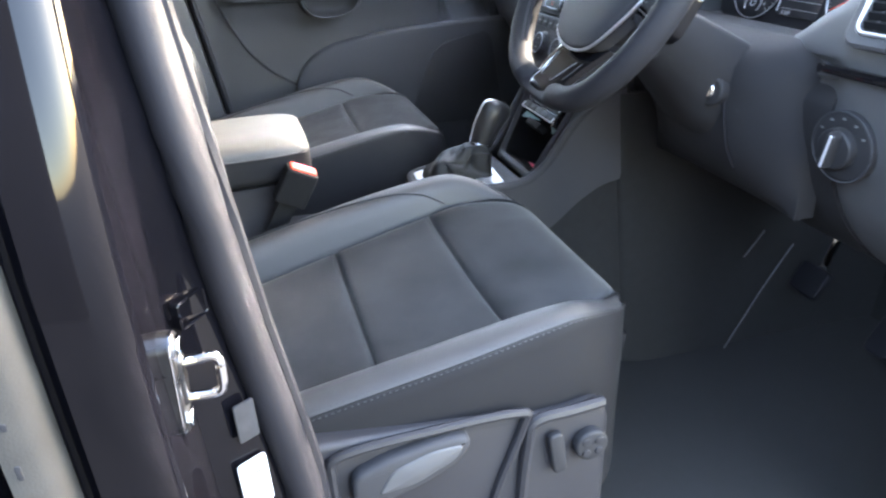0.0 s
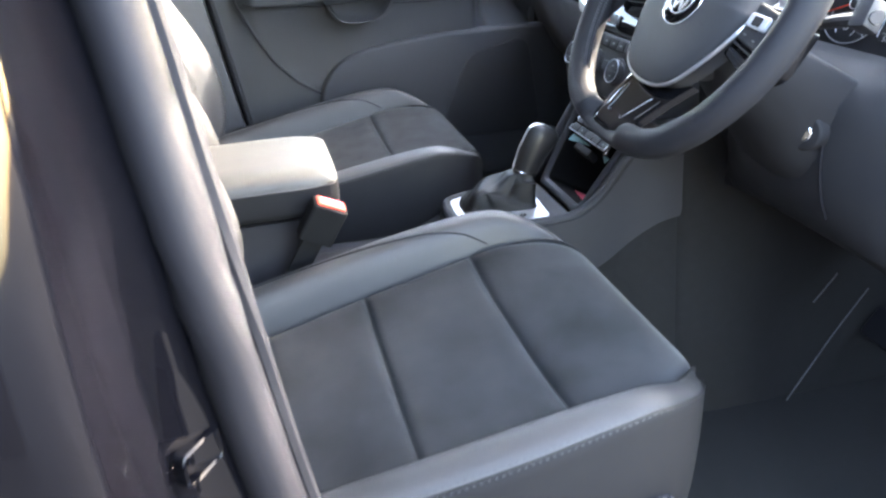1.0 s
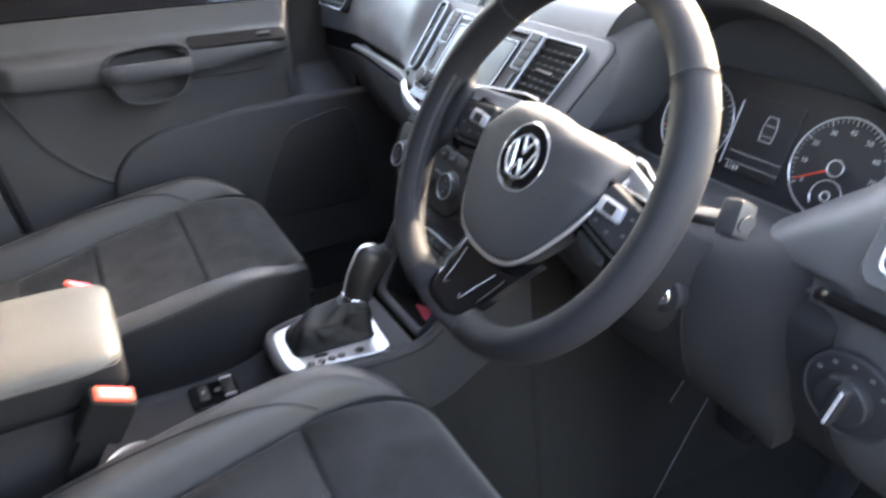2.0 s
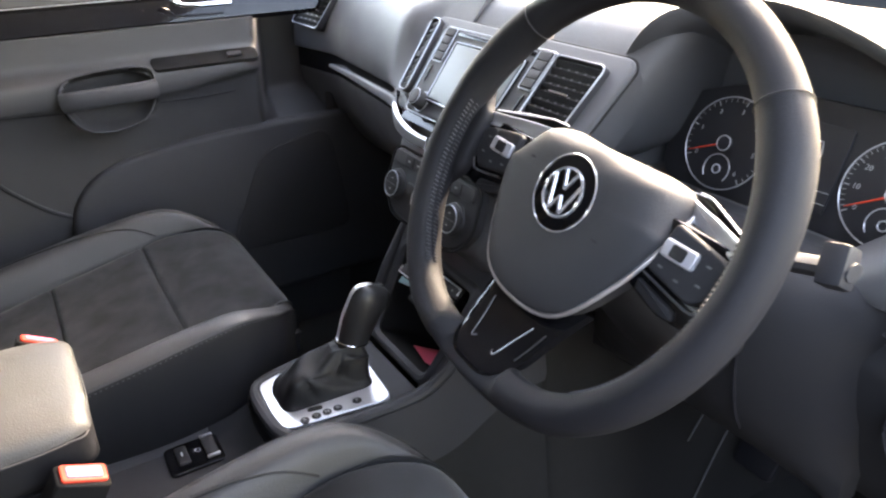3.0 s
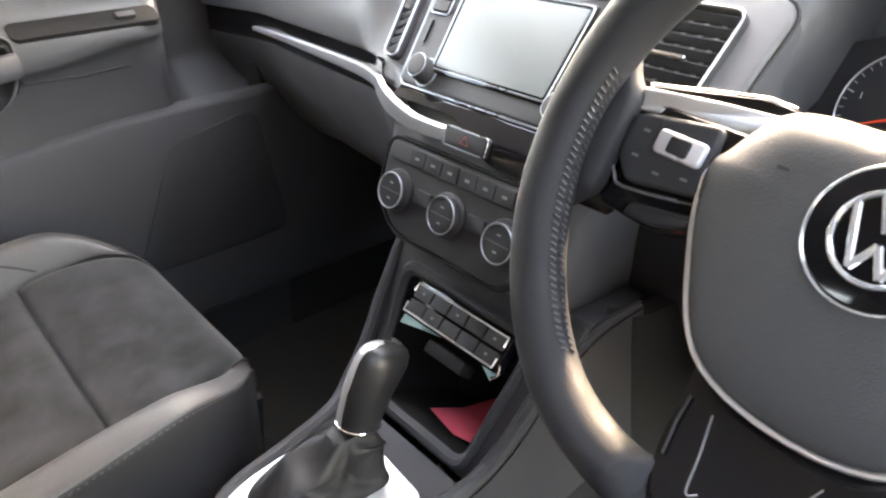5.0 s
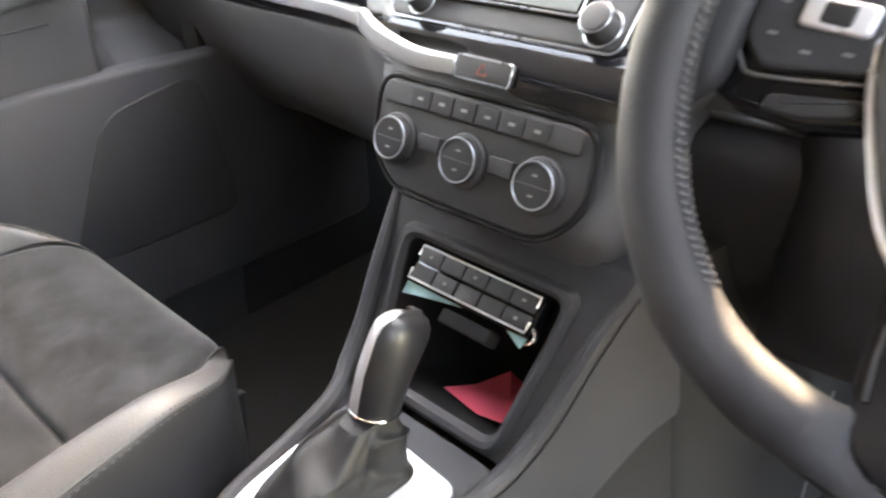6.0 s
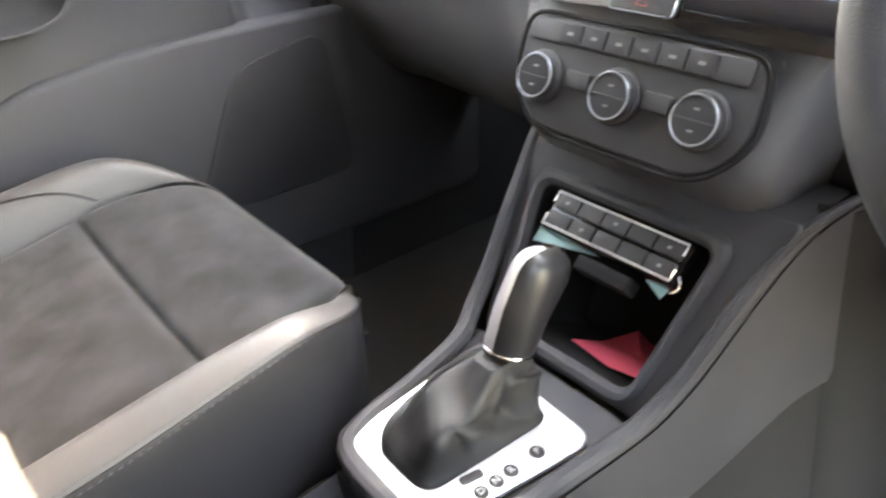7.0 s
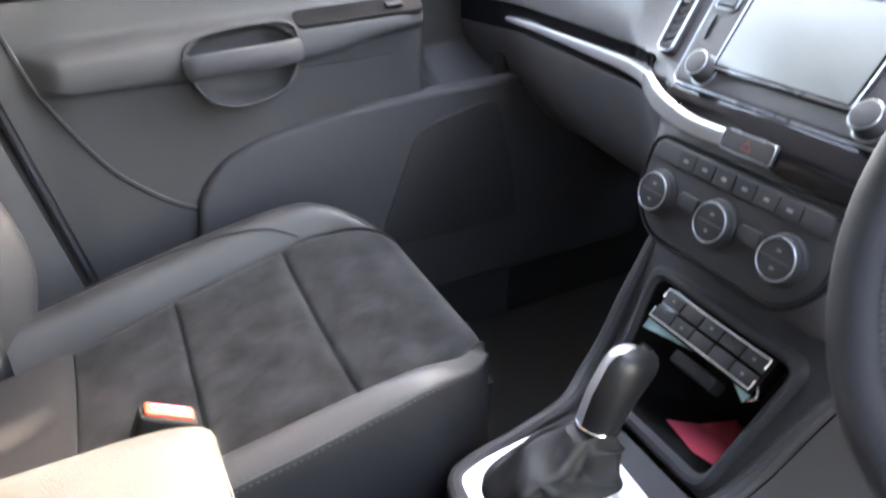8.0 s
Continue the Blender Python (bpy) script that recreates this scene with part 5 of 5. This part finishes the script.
deck_in = rounded([(-0.098, 0.078), (0.099, 0.078), (0.074, -0.076), (-0.080, -0.076)], 0.018, 5)
part("console_deck", frame_slab(deck_out, deck_in, 0.012, mb @ pose(0, 0, -0.003), 0.002), PLASTIC, con, "smooth plastic round the bin")
part("deck_shoulder", box(pose(0.128, 0.772, 0.868), 0.056, 0.086, 0.044, 0.008), PLASTIC, con)
bm = bmesh.new()
ra = [bm.verts.new(mb @ Vector((x, y, -0.004))) for x, y in fi]
rb = [bm.verts.new(mb @ Vector((x * 0.97, y * 0.97, -0.03))) for x, y in fi]
rc = [bm.verts.new(mb @ Vector((x * 0.92, (y if y > 0 else y * 0.9), -0.13))) for x, y in fi]
ring_faces(bm, ra, rb)
ring_faces(bm, rb, rc)
bm.faces.new(rc)
part("bin_liner", bm, BINBLACK, con, "black rubber-lined storage bin")

RIMPATH = [(-0.122, 0.775, 0.905), (-0.113, 0.735, 0.893), (-0.101, 0.690, 0.835), (-0.096, 0.655, 0.775), (-0.088, 0.622, 0.742), (-0.068, 0.585, 0.732), (-0.052, 0.52, 0.730), (-0.040, 0.455, 0.729), (-0.022, 0.430, 0.728), (0.03, 0.425, 0.728), (0.085, 0.432, 0.728), (0.102, 0.46, 0.729), (0.108, 0.53, 0.730), (0.112, 0.585, 0.732), (0.118, 0.622, 0.742), (0.128, 0.655, 0.775), (0.142, 0.690, 0.835), (0.157, 0.732, 0.882), (0.175, 0.775, 0.905)]
rp = smooth_path(RIMPATH, 4)
part("console_rim", tube(rp, [0.009 * min(1.0, 0.35 + 0.65 * min(k, len(rp) - 1 - k) / 9) for k in range(len(rp))], 10), PLASTIC, con, "rounded console edge")


def skirt(u, v, drop=1.0):
    k = min(int(round(u * (len(rp) - 1))), len(rp) - 1)
    p = rp[k]
    lip = 0.010 * min(1.0, 0.35 + 0.65 * min(k, len(rp) - 1 - k) / 9)
    side_x = -1 if p.x < 0.02 else 1
    back, front = step(0.47, 0.43, p.y), step(0.58, 0.72, p.y)
    w = v * drop
    flare = (lip + 0.03 * w**1.5 + 0.045 * w * front) * side_x * (1 - back)
    return (p.x + flare, p.y - 0.012 * back, lerp(p.z - 0.003, 0.39, w))


part("console_side", sheet(lambda u, v: skirt(u, v, 0.28), len(rp) - 1, 8, (0, 0.0, -0.01)), PLASTIC, con, sharp=60)
part("console_carpet", sheet(lambda u, v: Vector(skirt(u, 0.27 + 0.73 * v)) + Vector((0.004 if u < 0.5 else -0.004, 0, 0)), len(rp) - 1, 8, (0, 0.0, -0.01)), CARPET, con, "dark carpet along the tunnel", sharp=60)
for sx, x0, x1 in ((-1, -0.1235, -0.17), (1, 0.1765, 0.22)):
    part("tunnel_wall", sheet(lambda u, v: (lerp(x0, x1, u**2) + sx * (-0.0008 - 0.006 * math.exp(-0.66 * u**2 / 0.004) + 0.03 * v**1.5 + 0.045 * v + 0.648 * (u**2) * 0.36 * math.exp(-0.648 * u**2 / 0.07)), lerp(0.760, 1.42, u**2), lerp(0.895, 0.375, v)), 24, 8, (-sx * 0.02, 0, 0)), CARPET, con, "dark carpet along the tunnel")
for line in (((0.276, 0.966, 0.386), (0.262, 1.042, 0.488), (0.255, 1.078, 0.530), (0.250, 1.115, 0.576)), ((0.247, 1.006, 0.567), (0.243, 1.03, 0.590), (0.240, 1.050, 0.612))):
    part("carpet_edge", tube(smooth_path([Vector(p) + Vector((0.004, 0, 0)) for p in line], 6), 0.0016, 6), EDGEGREY, con, "thin pale edge line along the tunnel carpet")
part("plate_base", slab(rounded([(-0.05, 0.43), (0.10, 0.43), (0.108, 0.62), (-0.085, 0.62)], 0.02), 0.02, pose(0, 0, 0.724), 0.0), PLASTIC, con)

part("tunnel_tray", sheet(lambda u, v: (lerp(-0.062 + 0.042 * step(0.84, 1.0, v), 0.13 - 0.04 * step(0.84, 1.0, v), u), lerp(0.0, 0.425, v), 0.659 + 0.010 * step(0.9, 1.0, abs(2 * u - 1)) + 0.05 * step(0.86, 1.0, v)), 14, 14, (0, 0, -0.03)), PLASTIC, con)
for sx, x in ((-1, -0.066), (1, 0.134)):
    part("tunnel_side", sheet(lambda u, v: (x + sx * 0.02 * v, lerp(-0.25, 0.43, u), lerp(0.665, 0.40, v)), 8, 6, (-sx * 0.01, 0, 0)), CARPET, con)
bank_plate = part("switch_bank", slab(rrect(0.060, 0.118, 0.008), 0.012, pose(-0.023, 0.358, 0.664), 0.003), PIANO, con, "glossy black switch bank")
brake = part("parking_brake_switch", slab(rrect(0.046, 0.017, 0.003), 0.012, pose(-0.023, 0.357, 0.6695), 0.003), BUTTON, con, "parking brake switch with chrome ends")
for x in (-0.0455, -0.0005):
    part("switch_edge", box(pose(x, 0.357, 0.6690), 0.0030, 0.017, 0.004, 0.0007), SILVER, brake, "chrome switch edge")
part("mark", tube([Vector((x, y, 0.6645)) for x, y in circle(0.0035, 14, -0.027, 0.341)], 0.0005, 4, True), WHITE, bank_plate)
low_switch = part("tunnel_switch", slab(rrect(0.037, 0.016, 0.003), 0.01, pose(-0.026, 0.320, 0.6675), 0.002), BUTTON, con)
part("mark", box(pose(-0.026, 0.320, 0.6677), 0.008, 0.002, 0.0005, 0.0), KEYGREY, low_switch)
part("tray_slot", slab(rrect(0.050, 0.030, 0.006), 0.004, pose(-0.023, 0.393, 0.6655), 0.001), CARPET, con)
part("cup_ring", tube([Vector((x, y, 0.664)) for x, y in circle(0.036, 28, 0.075, 0.21)], 0.004, 8, True), SILVER, con, "silver cup holder ring")

gear = thing("gear_lever", (0.02, 0.50, 0.73), "automatic gear lever with leather gaiter on a satin silver plate", "gear lever")
PLATE = rounded([(-0.034, 0.434), (0.080, 0.428), (0.100, 0.580), (-0.050, 0.590)], 0.02, 6)
HOLE = rounded([(-0.010, 0.447), (0.054, 0.446), (0.060, 0.572), (-0.026, 0.578)], 0.018, 6)
part("gate_plate", frame_slab(PLATE, HOLE, 0.006, pose(0, 0, 0.734), 0.0015), SILVER, gear, "satin silver gate plate")
rings = []
GAIT = [(0.728, 1.02, 0.511, 0.016), (0.735, 1.02, 0.511, 0.016), (0.744, 1.00, 0.512, 0.015), (0.753, 0.96, 0.514, 0.015), (0.761, 0.88, 0.518, 0.016), (0.768, 0.78, 0.524, 0.017), (0.774, 0.71, 0.531, 0.020), (0.780, 0.58, 0.537, 0.022), (0.786, 0.46, 0.543, 0.024), (0.793, 0.37, 0.550, 0.025)]
edge = []
for p, q in zip(HOLE, HOLE[1:] + HOLE[:1]):
    n = max(int(math.dist(p, q) / 0.004), 1)
    edge += [(lerp(p[0], q[0], i / n), lerp(p[1], q[1], i / n)) for i in range(n)]
for j in range(33):
    k = j / 32 * (len(GAIT) - 1)
    i0 = min(int(k), len(GAIT) - 2)
    z, sc, cy, cx = (lerp(g, h, k - i0) for g, h in zip(GAIT[i0], GAIT[i0 + 1]))
    fold = math.sin(math.pi * min(max((k - 1) / 8, 0), 1)) ** 0.8
    ring = []
    for x, y in edge:
        a = math.atan2(y - 0.511, x - 0.016)
        crease = 1 - abs(math.sin(2.0 * a + 0.42 * k + 0.7 * math.sin(a + 1.0)))
        wob = 1 + fold * (0.05 * math.sin(3 * a + 0.9 * k) + 0.02 * math.sin(7 * a - 0.9 * k + 1.0) - 0.14 * crease**4)
        ring.append((cx + (x - 0.016) * sc * wob, cy + (y - 0.511) * sc * wob, z + 0.006 * fold * math.sin(3 * a + 1.1 * k)))
    rings.append(ring)
gait = part("gaiter", loft(rings), GAITER, gear, "creased black leather gaiter")
stitch_run("stitching", gait, [(0.036, 0.478, 0.752), (0.034, 0.500, 0.766), (0.030, 0.524, 0.785)], 0.005)


def grip_ring(c, ax, ay, tilt, n=32):
    m = pose(*c, tilt, 0, 0)
    return [m @ Vector((ax * math.cos(2 * math.pi * k / n), ay * math.sin(2 * math.pi * k / n) * (1.1 if math.sin(2 * math.pi * k / n) > 0 else 0.9), 0)) for k in range(n)]


part("collar", loft([grip_ring((0.0250, 0.5500, 0.7720), 0.016, 0.018, -18), grip_ring((0.0250, 0.5530, 0.7840), 0.016, 0.018, -18), grip_ring((0.0252, 0.5550, 0.7900), 0.0155, 0.0175, -18)]), LACQUER, gear)
part("collar_ring", tube(grip_ring((0.0253, 0.5565, 0.7925), 0.0194, 0.0226, -19), 0.0010, 6, True), CHROME, gear, "thin chrome collar ring")
GRIP = [((0.0252, 0.5560, 0.7900), 0.0188, 0.0220, -18), ((0.0260, 0.5610, 0.8040), 0.0188, 0.0238, -20), ((0.0270, 0.5690, 0.8240), 0.0190, 0.0262, -24), ((0.0275, 0.5790, 0.8400), 0.0187, 0.0280, -26), ((0.0280, 0.5860, 0.8510), 0.0180, 0.0295, -27), ((0.0280, 0.5905, 0.8585), 0.0162, 0.0280, -27), ((0.0280, 0.5935, 0.8635), 0.0132, 0.0240, -26), ((0.0280, 0.5955, 0.8665), 0.0092, 0.0175, -25), ((0.0280, 0.5965, 0.8680), 0.0040, 0.0080, -24)]
kn = part("grip", loft([grip_ring(*g) for g in GRIP]), LACQUER, gear, "black leather shift grip")


def spine(u, v):
    i = min(int(v * 8), 7)
    t = v * 8 - i
    c = Vector(GRIP[i][0]).lerp(Vector(GRIP[i + 1][0]), t)
    ax, ay, tl = (lerp(GRIP[i][k], GRIP[i + 1][k], t) for k in (1, 2, 3))
    w = step(0.45, 0.95, v)
    a = radians(-90 + lerp(lerp(-44, -70, w), lerp(4, 22, w), u))
    return pose(*c, tl, 0, 0) @ Vector((ax * 1.03 * math.cos(a), ay * 0.93 * math.sin(a), 0.0008))


part("grip_cap", sheet(spine, 10, 18, (0, 0.002, -0.001)), SILVER, kn, "satin silver spine of the grip")
part("grip_emblem", box(pose(0.0275, 0.606, 0.8655, -24, 0, 0), 0.012, 0.006, 0.001, 0.0), CHROME, kn)
for k, ch in enumerate(("P", "R", "N", "D", "S")):
    y = (0.536, 0.508, 0.493, 0.478, 0.462)[k]
    b = part("gate_mark", slab(circle(0.0062, 18), 0.003, pose(0.079, y, 0.7352), 0.0008), BUTTON, gear)
    words(ch, 0.008, pose(0.079, y, 0.7356, 0, 0, 90), WHITE, b, "letter")
part("gate_button", slab(rrect(0.020, 0.008, 0.003), 0.003, pose(0.064, 0.482, 0.7352, 0, 0, 80), 0.0008), BUTTON, gear)

# switch rows above the bin
bank = thing("switch_panel", (0.02, 0.69, 0.83), "two rows of five black switches edged in silver", "switch panel")
ms = plane((0.0185, 0.688, 0.842), (1, 0, 0), (0, math.sin(radians(45)), math.cos(radians(45))))
part("backing", box(ms @ pose(0, 0, -0.012), 0.142, 0.040, 0.02, 0.002), PIANO, bank)
for r in (0, 1):
    for k in range(5):
        b = part("switch", slab(rrect(0.0255, 0.0145, 0.002), 0.006, ms @ pose(-0.054 + 0.027 * k, 0.0085 - 0.017 * r, 0.003), 0.0012), BUTTON, bank)
        if (r, k) in ((0, 0), (0, 2), (0, 4), (1, 1), (1, 4)):
            part("mark", box(ms @ pose(-0.054 + 0.027 * k, 0.0085 - 0.017 * r, 0.0032), 0.0035, 0.0026, 0.0004, 0.0), MARK, b)
    y = 0.0165 if r == 0 else -0.0165
    part("silver_edge", tube([ms @ Vector((-0.068, 0.4 * y, 0.003)), ms @ Vector((-0.068, y, 0.003)), ms @ Vector((0.068, y, 0.003)), ms @ Vector((0.068, 0.4 * y, 0.003))], 0.0011, 6), SILVER, bank, "silver switch edge")
part("chrome_clip", tube(smooth_path([ms @ Vector(p) for p in ((0.074, -0.010, 0.002), (0.078, -0.016, 0.003), (0.077, -0.022, 0.002), (0.072, -0.025, 0.001))], 4), 0.0012, 6), CHROME, bank)
part("charger_socket", box(ms @ pose(0.010, -0.034, -0.010), 0.056, 0.014, 0.022, 0.003), SLAT, con)


def paper(name, m, pts, faces, mat, label, cat):
    """A loose, folded slip of paper: corners with their lift, and the folded facets between them."""
    bm = bmesh.new()
    vs = [bm.verts.new(m @ Vector(p)) for p in pts]
    lo = [bm.verts.new(m @ (Vector(p) - Vector((0, 0, 0.0006)))) for p in pts]
    for f in faces:
        bm.faces.new([vs[k] for k in f])
        bm.faces.new([lo[k] for k in reversed(f)])
    return tagged(part(name, bm, mat, sharp=15), label, cat)


mpk = plane((0.035, 0.70, 0.7085), (1, 0, 0), (0, 0.866, -0.5))
paper("paper_slip", mpk, [(-0.034, -0.040, 0.002), (-0.036, 0.020, 0.001), (-0.020, 0.050, 0.022), (0.006, 0.020, 0.006), (0.012, 0.052, 0.012), (0.042, 0.030, 0.002), (0.046, -0.042, 0.003), (0.016, -0.050, 0.0)], [(0, 3, 1), (1, 3, 2), (2, 3, 4), (3, 5, 4), (3, 6, 5), (3, 7, 6), (0, 7, 3)], PINK, "crumpled pink paper slip lying in the bin", "paper")
mca = plane((-0.012, 0.6915, 0.8135), (1, 0, 0), (0, 0.75, 0.66))
paper("card", mca, [(-0.066, -0.017, 0.001), (-0.02, -0.008, 0.0), (0.055, 0.004, 0.0), (0.088, -0.012, 0.0), (0.094, 0.012, 0.0), (-0.058, 0.012, 0.0)], [(0, 1, 5), (1, 2, 4, 5), (2, 3, 4)], TEAL, "pale teal card tucked under the switches", "card")

arm = thing("armrest", (0.025, 0.05, 0.62), "grey leather padded centre armrest on a dark box", "armrest")


def arm_ring(y, mid, half, w, under=None):
    """A rounded section across the lid, flatter on top than below."""
    out = []
    for k in range(40):
        a = 2 * math.pi * k / 40
        c, t = math.cos(a), math.sin(a)
        rise = half * abs(t) ** 0.5 + 0.004 * (1 - c * c) if t > 0 else -(under or half) * abs(t) ** 0.42
        out.append((0.026 + w * math.copysign(abs(c) ** 0.38, c), y, mid + rise))
    return out


rings = [arm_ring(-0.22, 0.837, 0.035, 0.100), arm_ring(-0.05, 0.838, 0.037, 0.103), arm_ring(0.08, 0.839, 0.038, 0.1045), arm_ring(0.15, 0.839, 0.038, 0.1045)]
for k in range(1, 9):
    a = math.pi / 2 * k / 8.4
    c = max(math.cos(a), 0.0)
    mid = 0.839 + 0.014 * (1 - c)
    rings.append(arm_ring(0.15 + 0.081 * math.sin(a), mid, 0.038 * c**0.45 - 0.006 * (1 - c), 0.1045 * (0.72 + 0.28 * c**0.6), mid - 0.801 - 0.006 * (1 - c)))


def lid_part(k0, k1):
    """The upper or the lower part of the lid, split along its seam."""
    bm = bmesh.new()
    rows = [[bm.verts.new(r[k % 40]) for k in range(k0, k1 + 1)] for r in rings]
    for p, q in zip(rows, rows[1:]):
        ring_faces(bm, p, q, False)
    bm.faces.new(rows[-1])
    bm.faces.new(rows[0][::-1])
    bmesh.ops.recalc_face_normals(bm, faces=bm.faces[:])
    return bm


lid = part("padded_lid", lid_part(1, 19), LITLEATHER, arm, "padded leather armrest lid", sharp=70)
# lower lid in the darker leather, for the shade on its upright faces
part("lid_underside", lid_part(19, 41), SHADELEATHER, arm, "leather below the lid seam, coloured darker for shade", sharp=70)
line = [(0.026 + 0.1065, y, 0.8595) for y in (-0.2, -0.1, 0.0, 0.1, 0.17)] + [(0.026 + 0.101, 0.206, 0.8595), (0.026 + 0.088, 0.2265, 0.8590), (0.026, 0.2320, 0.8590), (0.026 - 0.088, 0.2265, 0.8590)]
stitch_run("stitching", lid, smooth_path(line, 4), 0.005)
part("lid_seam", tube(smooth_path([(x, y, z - 0.0045) for x, y, z in line], 4), 0.0012, 6), THREAD, lid)
part("storage_box", loft([[(0.026 - w, -0.22, z), (0.026 + w, -0.22, z), (0.026 + w, 0.15 + k, z), (0.026 + w * 0.8, 0.165 + k, z), (0.026 - w * 0.8, 0.165 + k, z), (0.026 - w, 0.15 + k, z)] for z, w, k in ((0.60, 0.085, -0.02), (0.70, 0.088, 0.0), (0.785, 0.092, 0.012), (0.803, 0.096, 0.02))]), SEATPLASTIC, arm, "dark plastic storage box", sharp=50)


def buckle(place, turn, label):
    b = thing("belt_buckle", place, label, "seat belt buckle", "belt buckles")
    m = Matrix.Translation(place) @ pose(0, 0, 0, *turn)
    part("buckle_body", slab(rounded([(-0.014, -0.026), (0.014, -0.026), (0.016, 0.026), (-0.016, 0.026)], 0.006), 0.062, m @ pose(0, 0, -0.003), 0.004), BINBLACK, b, "black plastic buckle")
    part("release_button", slab(rrect(0.022, 0.044, 0.004), 0.006, m @ pose(0, 0, 0.0), 0.002), RED, b, "red release button")
    part("button_face", slab(rrect(0.0145, 0.034, 0.003), 0.002, m @ pose(0, 0, 0.0012), 0.001), PINK, b, "deeper red pressing face")
    part("strap", box(m @ pose(0, 0, -0.12), 0.010, 0.032, 0.13, 0.004), BINBLACK, b)
    return b


buckle((0.160, 0.213, 0.840), (-28, 12, 0), "black seat belt buckle with a red release button")
buckle((-0.132, 0.198, 0.838), (-28, -10, 0), "black seat belt buckle with a red release button")

# ---- pedals ----
for x, y, nm, lab in ((0.30, 1.12, "brake_pedal", "black rubber brake pedal on a thin steel arm"), (0.47, 1.16, "accelerator_pedal", "long black accelerator pedal")):
    pd = thing(nm, (x, y, 0.42), lab, "pedal")
    m = plane((x, y, 0.52), (1, 0, 0), (0, 0.55, 0.83))
    part("pad", slab(rrect(0.07 if x < 0.4 else 0.05, 0.06 if x < 0.4 else 0.15, 0.01), 0.012, m, 0.004), RUBBER, pd)
    part("arm", tube(smooth_path([(x, y + 0.02, 0.50), (x + 0.005, y + 0.06, 0.62), (x + 0.01, y + 0.17, 0.74), (x + 0.012, y + 0.30, 0.78)]), 0.008, 8), CHROME if x < 0.4 else BUTTON, pd)

# ---- pillar details ----
sk = thing("door_striker", (0.86, 0.06, 0.96), "chrome door striker loop bolted to the pillar", "door striker")
mk = plane((0.860, 0.049, 0.941), (-1, 0.12, 0), (0, 0.05, 0.99))
plate = part("striker_plate", slab(rrect(0.024, 0.080, 0.0119, 6), 0.016, mk @ pose(0.026, -0.005, 0.0105), 0.003), DARKMETAL, sk, "dark steel striker plate")
part("plate_rim", tube([mk @ Vector((x + 0.026, y - 0.005, 0.0085)) for x, y in rrect(0.0242, 0.0802, 0.0119, 6)], 0.0007, 6, True), CHROME, plate, "chrome plate rim")
part("loop_foot", slab(rrect(0.013, 0.042, 0.006), 0.008, mk @ pose(0.027, -0.003, 0.0135), 0.003), DARKMETAL, plate)
part("striker_loop", tube(smooth_path([mk @ (Vector(p) + Vector((0.026, -0.002, -0.004))) for p in ((0.0, 0.012, 0.0), (0.0, 0.013, 0.018), (0.0, 0.0155, 0.033), (0.0, 0.0145, 0.0385), (0.0, 0.010, 0.0405), (0.0, -0.006, 0.0405), (0.0, -0.012, 0.0385), (0.0, -0.0145, 0.033), (0.0, -0.0155, 0.018), (0.0, -0.016, 0.0))], 5), 0.0036, 10), CHROME, sk)
for y in (0.025, -0.034):
    part("bolt", slab(circle(0.0068, 6), 0.005, mk @ pose(0.026, y, 0.0140), 0.0015), CHROME, sk, "chrome bolt head")

jm = plane((0.791, 0.087, 0.80), (-0.48, 0.88, 0), (0, 0.0, 1))
lab = tagged(part("warning_label", slab(rrect(0.026, 0.05, 0.003), 0.002, jm @ pose(0.003, -0.005, 0.004), 0.0005), LABEL), "white printed label stuck on the door pillar", "label")
for k in range(3):
    part("print_line", box(jm @ pose(0.004, -0.018 + 0.012 * k, 0.0042), 0.014, 0.0016, 0.0004, 0.0), BUTTON, lab)
tagged(part("data_label", slab(rrect(0.018, 0.036, 0.002), 0.002, jm @ pose(0.006, 0.058, 0.004), 0.0005), LABELGREY), "small grey label stuck on the door pillar", "label")
jp = plane((0.7935, 0.0755, 0.967), (-0.8, 0.6, 0), (0, 0, 1))
tagged(part("pillar_plug", frame_slab(rrect(0.030, 0.022, 0.003), rrect(0.026, 0.018, 0.002), 0.008, jp, 0.001), PAINT), "rectangular black plug in the door pillar", "plug")
